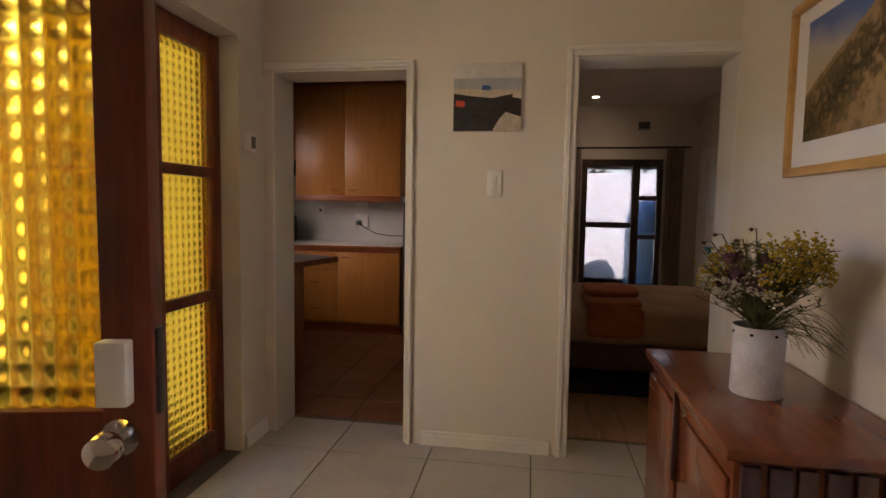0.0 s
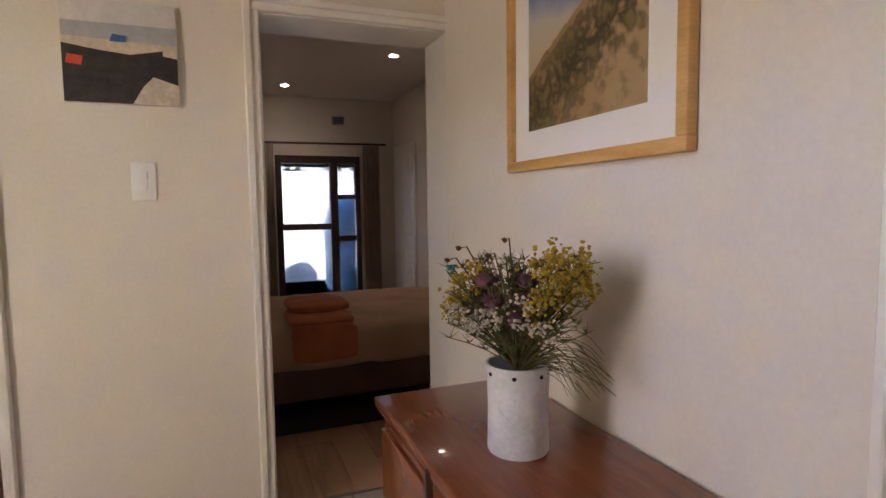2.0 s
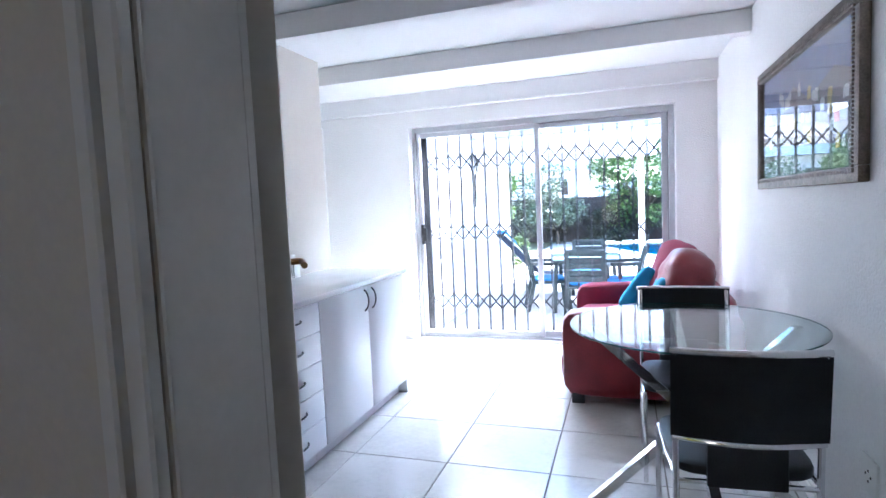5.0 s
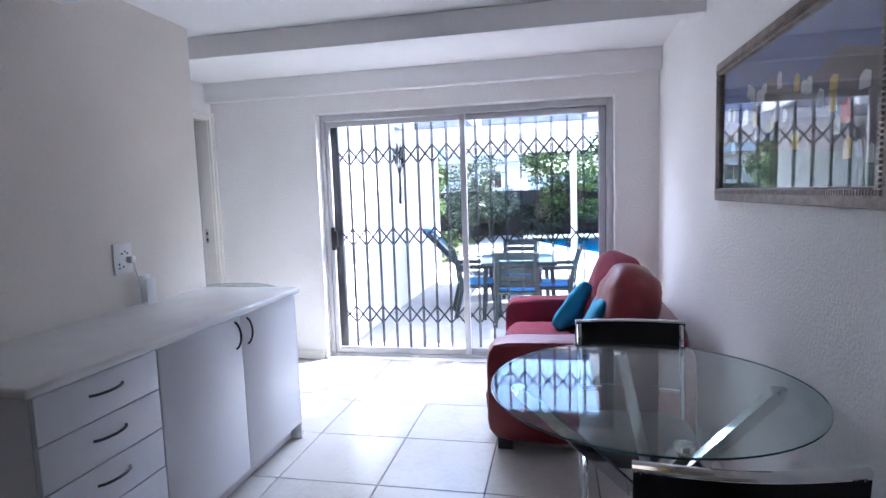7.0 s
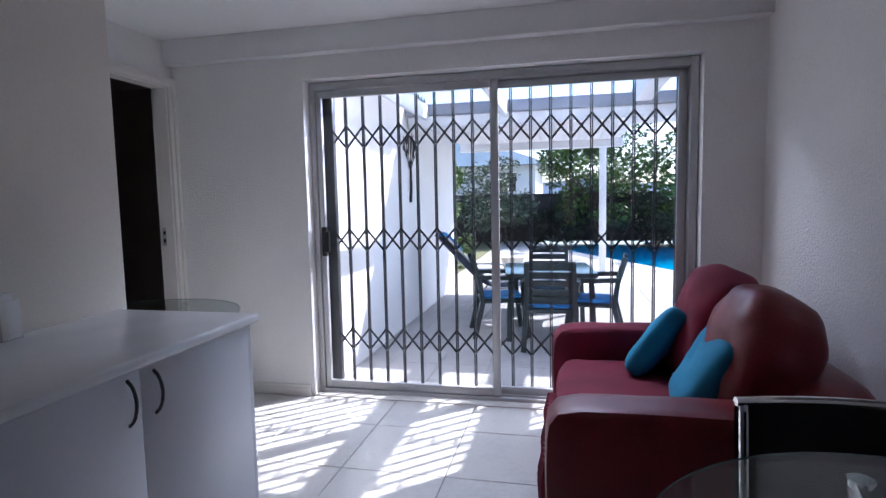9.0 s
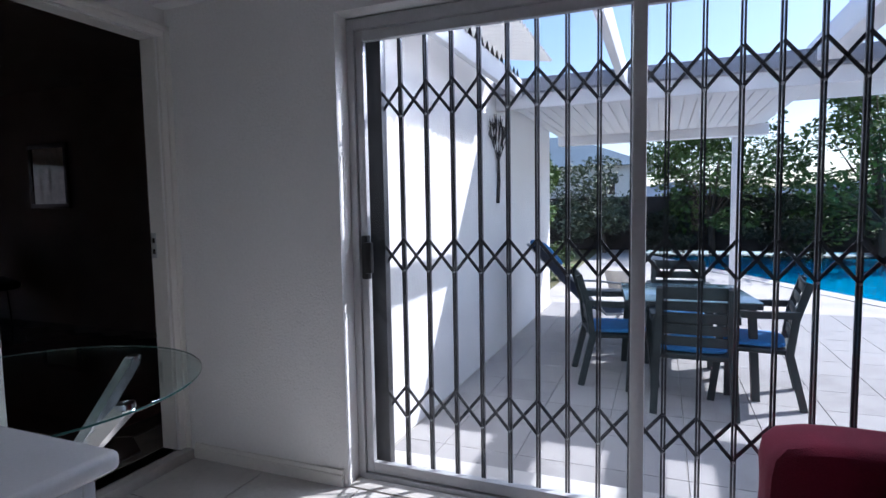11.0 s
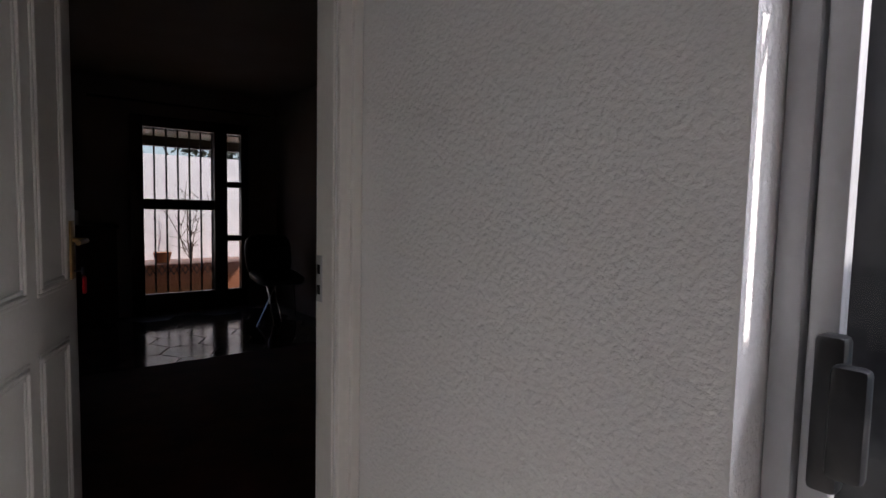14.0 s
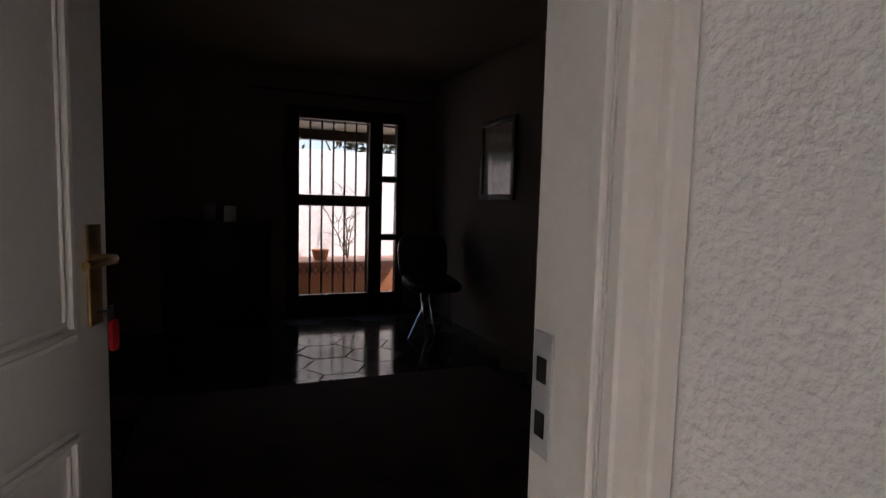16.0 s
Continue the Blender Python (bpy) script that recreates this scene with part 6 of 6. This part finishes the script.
for y in (1.8, 5.0, 8.0):
    w = part("window", B(-0.04, y, 1.75, 0.02, y + 0.75, 2.45, bevel=0.004), ROOF_SHEET, nb)
    for k in (0, 1):
        part("pane", B(-0.055, y + 0.05 + 0.34 * k, 1.80, -0.045, y + 0.36 + 0.34 * k, 2.40), DARK_FRAME, w)
bm = bmesh.new()
rows = []
for i in range(61):
    y = -700 + 1700 * i / 60
    h = 26 + 18 * noise.noise((i * 0.13, 2.2, 0)) + 10 * noise.noise((i * 0.4, 5.1, 0)) + 16 * math.exp(-((y - 250) / 120) ** 2)
    rows.append((bm.verts.new((900, y, -2)), bm.verts.new((1000, y, max(6, h))), bm.verts.new((1300, y, -2))))
for a, b in zip(rows, rows[1:]):
    bm.faces.new((a[0], b[0], b[1], a[1]))
    bm.faces.new((a[1], b[1], b[2], a[2]))
solid("backdrop_hills", bm, HILL, kind="structure", smooth=None)

# garden behind lounge and bedroom
wall("wall_garden", "y", 12.0, 12.2, -6, 14, GZ, 2.05, EXTERIOR)
bm = bmesh.new()
box(bm, 3.6, 11.2, GZ, 12, 11.99, 0.42, bevel=0.02)
solid("planter_bed", bm, TERRACOTTA, "raised brick planting bed along the garden wall", "planter")
pb = thing("plant_pot", (6.72, 11.5, 0.42), "small orange clay pot on the planting bed", "plant pot")
bm = bmesh.new()
disc(bm, 0, 0, 0, 0.15, 0.13, 20, r0=0.09)
part("body", bm, CLAY, pb)
bsh = thing("bare_shrub", (7.15, 11.6, 0.42), "bare twiggy shrub against the white garden wall", "shrub")
bm = bmesh.new()
for k in range(7):
    p = [Vector((0, 0, 0))]
    d = Vector((rr.uniform(-0.6, 0.4), rr.uniform(-0.2, 0.2), 1)).normalized()
    for s in range(5):
        d = (d + Vector((rr.uniform(-0.3, 0.3), rr.uniform(-0.2, 0.2), 0.1))).normalized()
        p.append(p[-1] + d * 0.2)
        tube(bm, [p[-1], p[-1] + Vector((rr.uniform(-0.25, 0.25), 0, rr.uniform(0.05, 0.25)))], 0.006, 4, 0.002)
    tube(bm, p, 0.010, 5, 0.003)
part("branches", bm, BARK, bsh)
for k, (x, y, h) in enumerate(((4.0, 14.5, 4.0), (8.2, 15.0, 4.2), (11.5, 14.6, 4.0), (0.5, 15.0, 3.8))):
    tree("tree", (x, y, GZ), h, 2.2, "dark green tree behind the garden wall", LEAF_DARK, 31 + k, 4500, 0.08, 0.25, 20)
tank = thing("water_tank", (2.22, 10.75, GZ), "pale blue plastic water tank with a domed top", "water tank")
bm = bmesh.new()
prof = [(0.50, 0.0)] + [(0.52 if i % 2 else 0.495, 0.05 + 0.075 * i) for i in range(15)] + [(0.49, 1.30), (0.42, 1.48), (0.28, 1.60), (0.12, 1.65)]
rings = [[bm.verts.new((r * math.cos(2 * math.pi * j / 36), r * math.sin(2 * math.pi * j / 36), z)) for j in range(36)] for r, z in prof]
for a, b in zip(rings, rings[1:]):
    for j in range(36):
        bm.faces.new((a[j], a[(j + 1) % 36], b[(j + 1) % 36], b[j]))
bm.faces.new(rings[0][::-1])
bm.faces.new(rings[-1])
part("body", bm, mat("pale_blue_plastic", (0.28, 0.50, 0.74), 0.4, vary=0.1, scale=4), tank, smooth=60)
bm = bmesh.new()
disc(bm, 0, 0, 1.64, 1.70, 0.16, 24, rim=0.01)
part("lid", bm, BLACK_PLASTIC, tank, "round screw lid")
vr = thing("veranda_roof", (0, 0, 0), "flat white veranda roof outside the lounge and bedroom", "roof")
part("deck", B(-0.5, 8.42, 2.12, 2.08, 10.2, 2.22), ROOF_SHEET, vr)
part("deck", B(2.08, 9.455, 2.12, 9.0, 10.2, 2.22), ROOF_SHEET, vr)
part("beam", B(-0.5, 10.1, 2.0, 9.0, 10.2, 2.12), DARK_FRAME, vr)
for x in (2.6, 8.2):
    part("post", B(x, 10.1, GZ, x + 0.1, 10.2, 2.0), DARK_FRAME, vr)
# front garden seen through the amber glass; hedge height added to block sky light
fh_ = thing("hedge", (-3.6, 1.5, GZ), "green hedge across the front garden, raised to block sky light", "hedge")
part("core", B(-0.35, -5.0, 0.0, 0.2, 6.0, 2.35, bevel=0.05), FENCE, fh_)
bm = bmesh.new()
foliage(bm, rng, [(rng.uniform(0.0, 0.3), rng.uniform(-5, 6), rng.uniform(0.1, 2.4), 0.25, 0.35, 0.25) for _ in range(320)], 15000, 0.06)
part("leaves", bm, LEAF, fh_, smooth=None)

# ---- floors, tile by tile ----
P = 0.5255
OX, OY = 4.225, 1.752
pieces("tile", floor_hall, grid_cells(-1.48, 1.0, -1.6, 3.2, P, P, OX, OY), 0.0, TILE)
pieces("tile", floor_living, grid_cells(1.0, XS, YS, YA, P, P, OX, OY), 0.0, TILE)
pieces("tile", floor_kitchen, grid_cells(-3.0, -0.45, 3.23, 5.95, 0.33, 0.33, -1.4, 3.25), 0.0, TERRACOTTA, gap=0.005)
pl = []
for i in range(13):
    x = -0.33 + i * 0.18
    c = 3.23 + (0.45 * i) % 1.2
    ys = [3.23] + [c + 1.2 * k for k in range(4) if 3.4 < c + 1.2 * k < 7.2] + [7.3]
    pl += [(x, a, min(x + 0.18, 2.0), b) for a, b in zip(ys, ys[1:])]
pieces("plank", floor_bedroom, pl, 0.0, LAMINATE, gap=0.0008)
pieces("paver", terrace, grid_cells(5.96, 11.6, -3.6, 3.02, 0.45, 0.45, 6.12, 0.05), GZ - 0.012, PAVER, thick=0.012, gap=0.0022)
R_ = 0.235
me = None
for i in range(15):
    for j in range(14):
        cx = 2.6 + i * R_ * 1.5
        cy = 4.2 + j * R_ * 1.732 + (R_ * 0.866 if i % 2 else 0)
        if cx > 7.36 or cy > 9.0:
            continue
        if me is None:
            bm = bmesh.new()
            lo = [bm.verts.new(((R_ - 0.006) * math.cos(math.pi * k / 3), (R_ - 0.006) * math.sin(math.pi * k / 3), 0)) for k in range(6)]
            hi = [bm.verts.new(((R_ - 0.008) * math.cos(math.pi * k / 3), (R_ - 0.008) * math.sin(math.pi * k / 3), 0.008)) for k in range(6)]
            bm.faces.new(hi)
            for k in range(6):
                bm.faces.new((lo[k], lo[(k + 1) % 6], hi[(k + 1) % 6], hi[k]))
            me = finish(bm, "tile", HEX_TILE)
        o = new("tile", me)
        o.location, o.parent = (cx, cy, 0.052), floor_lounge
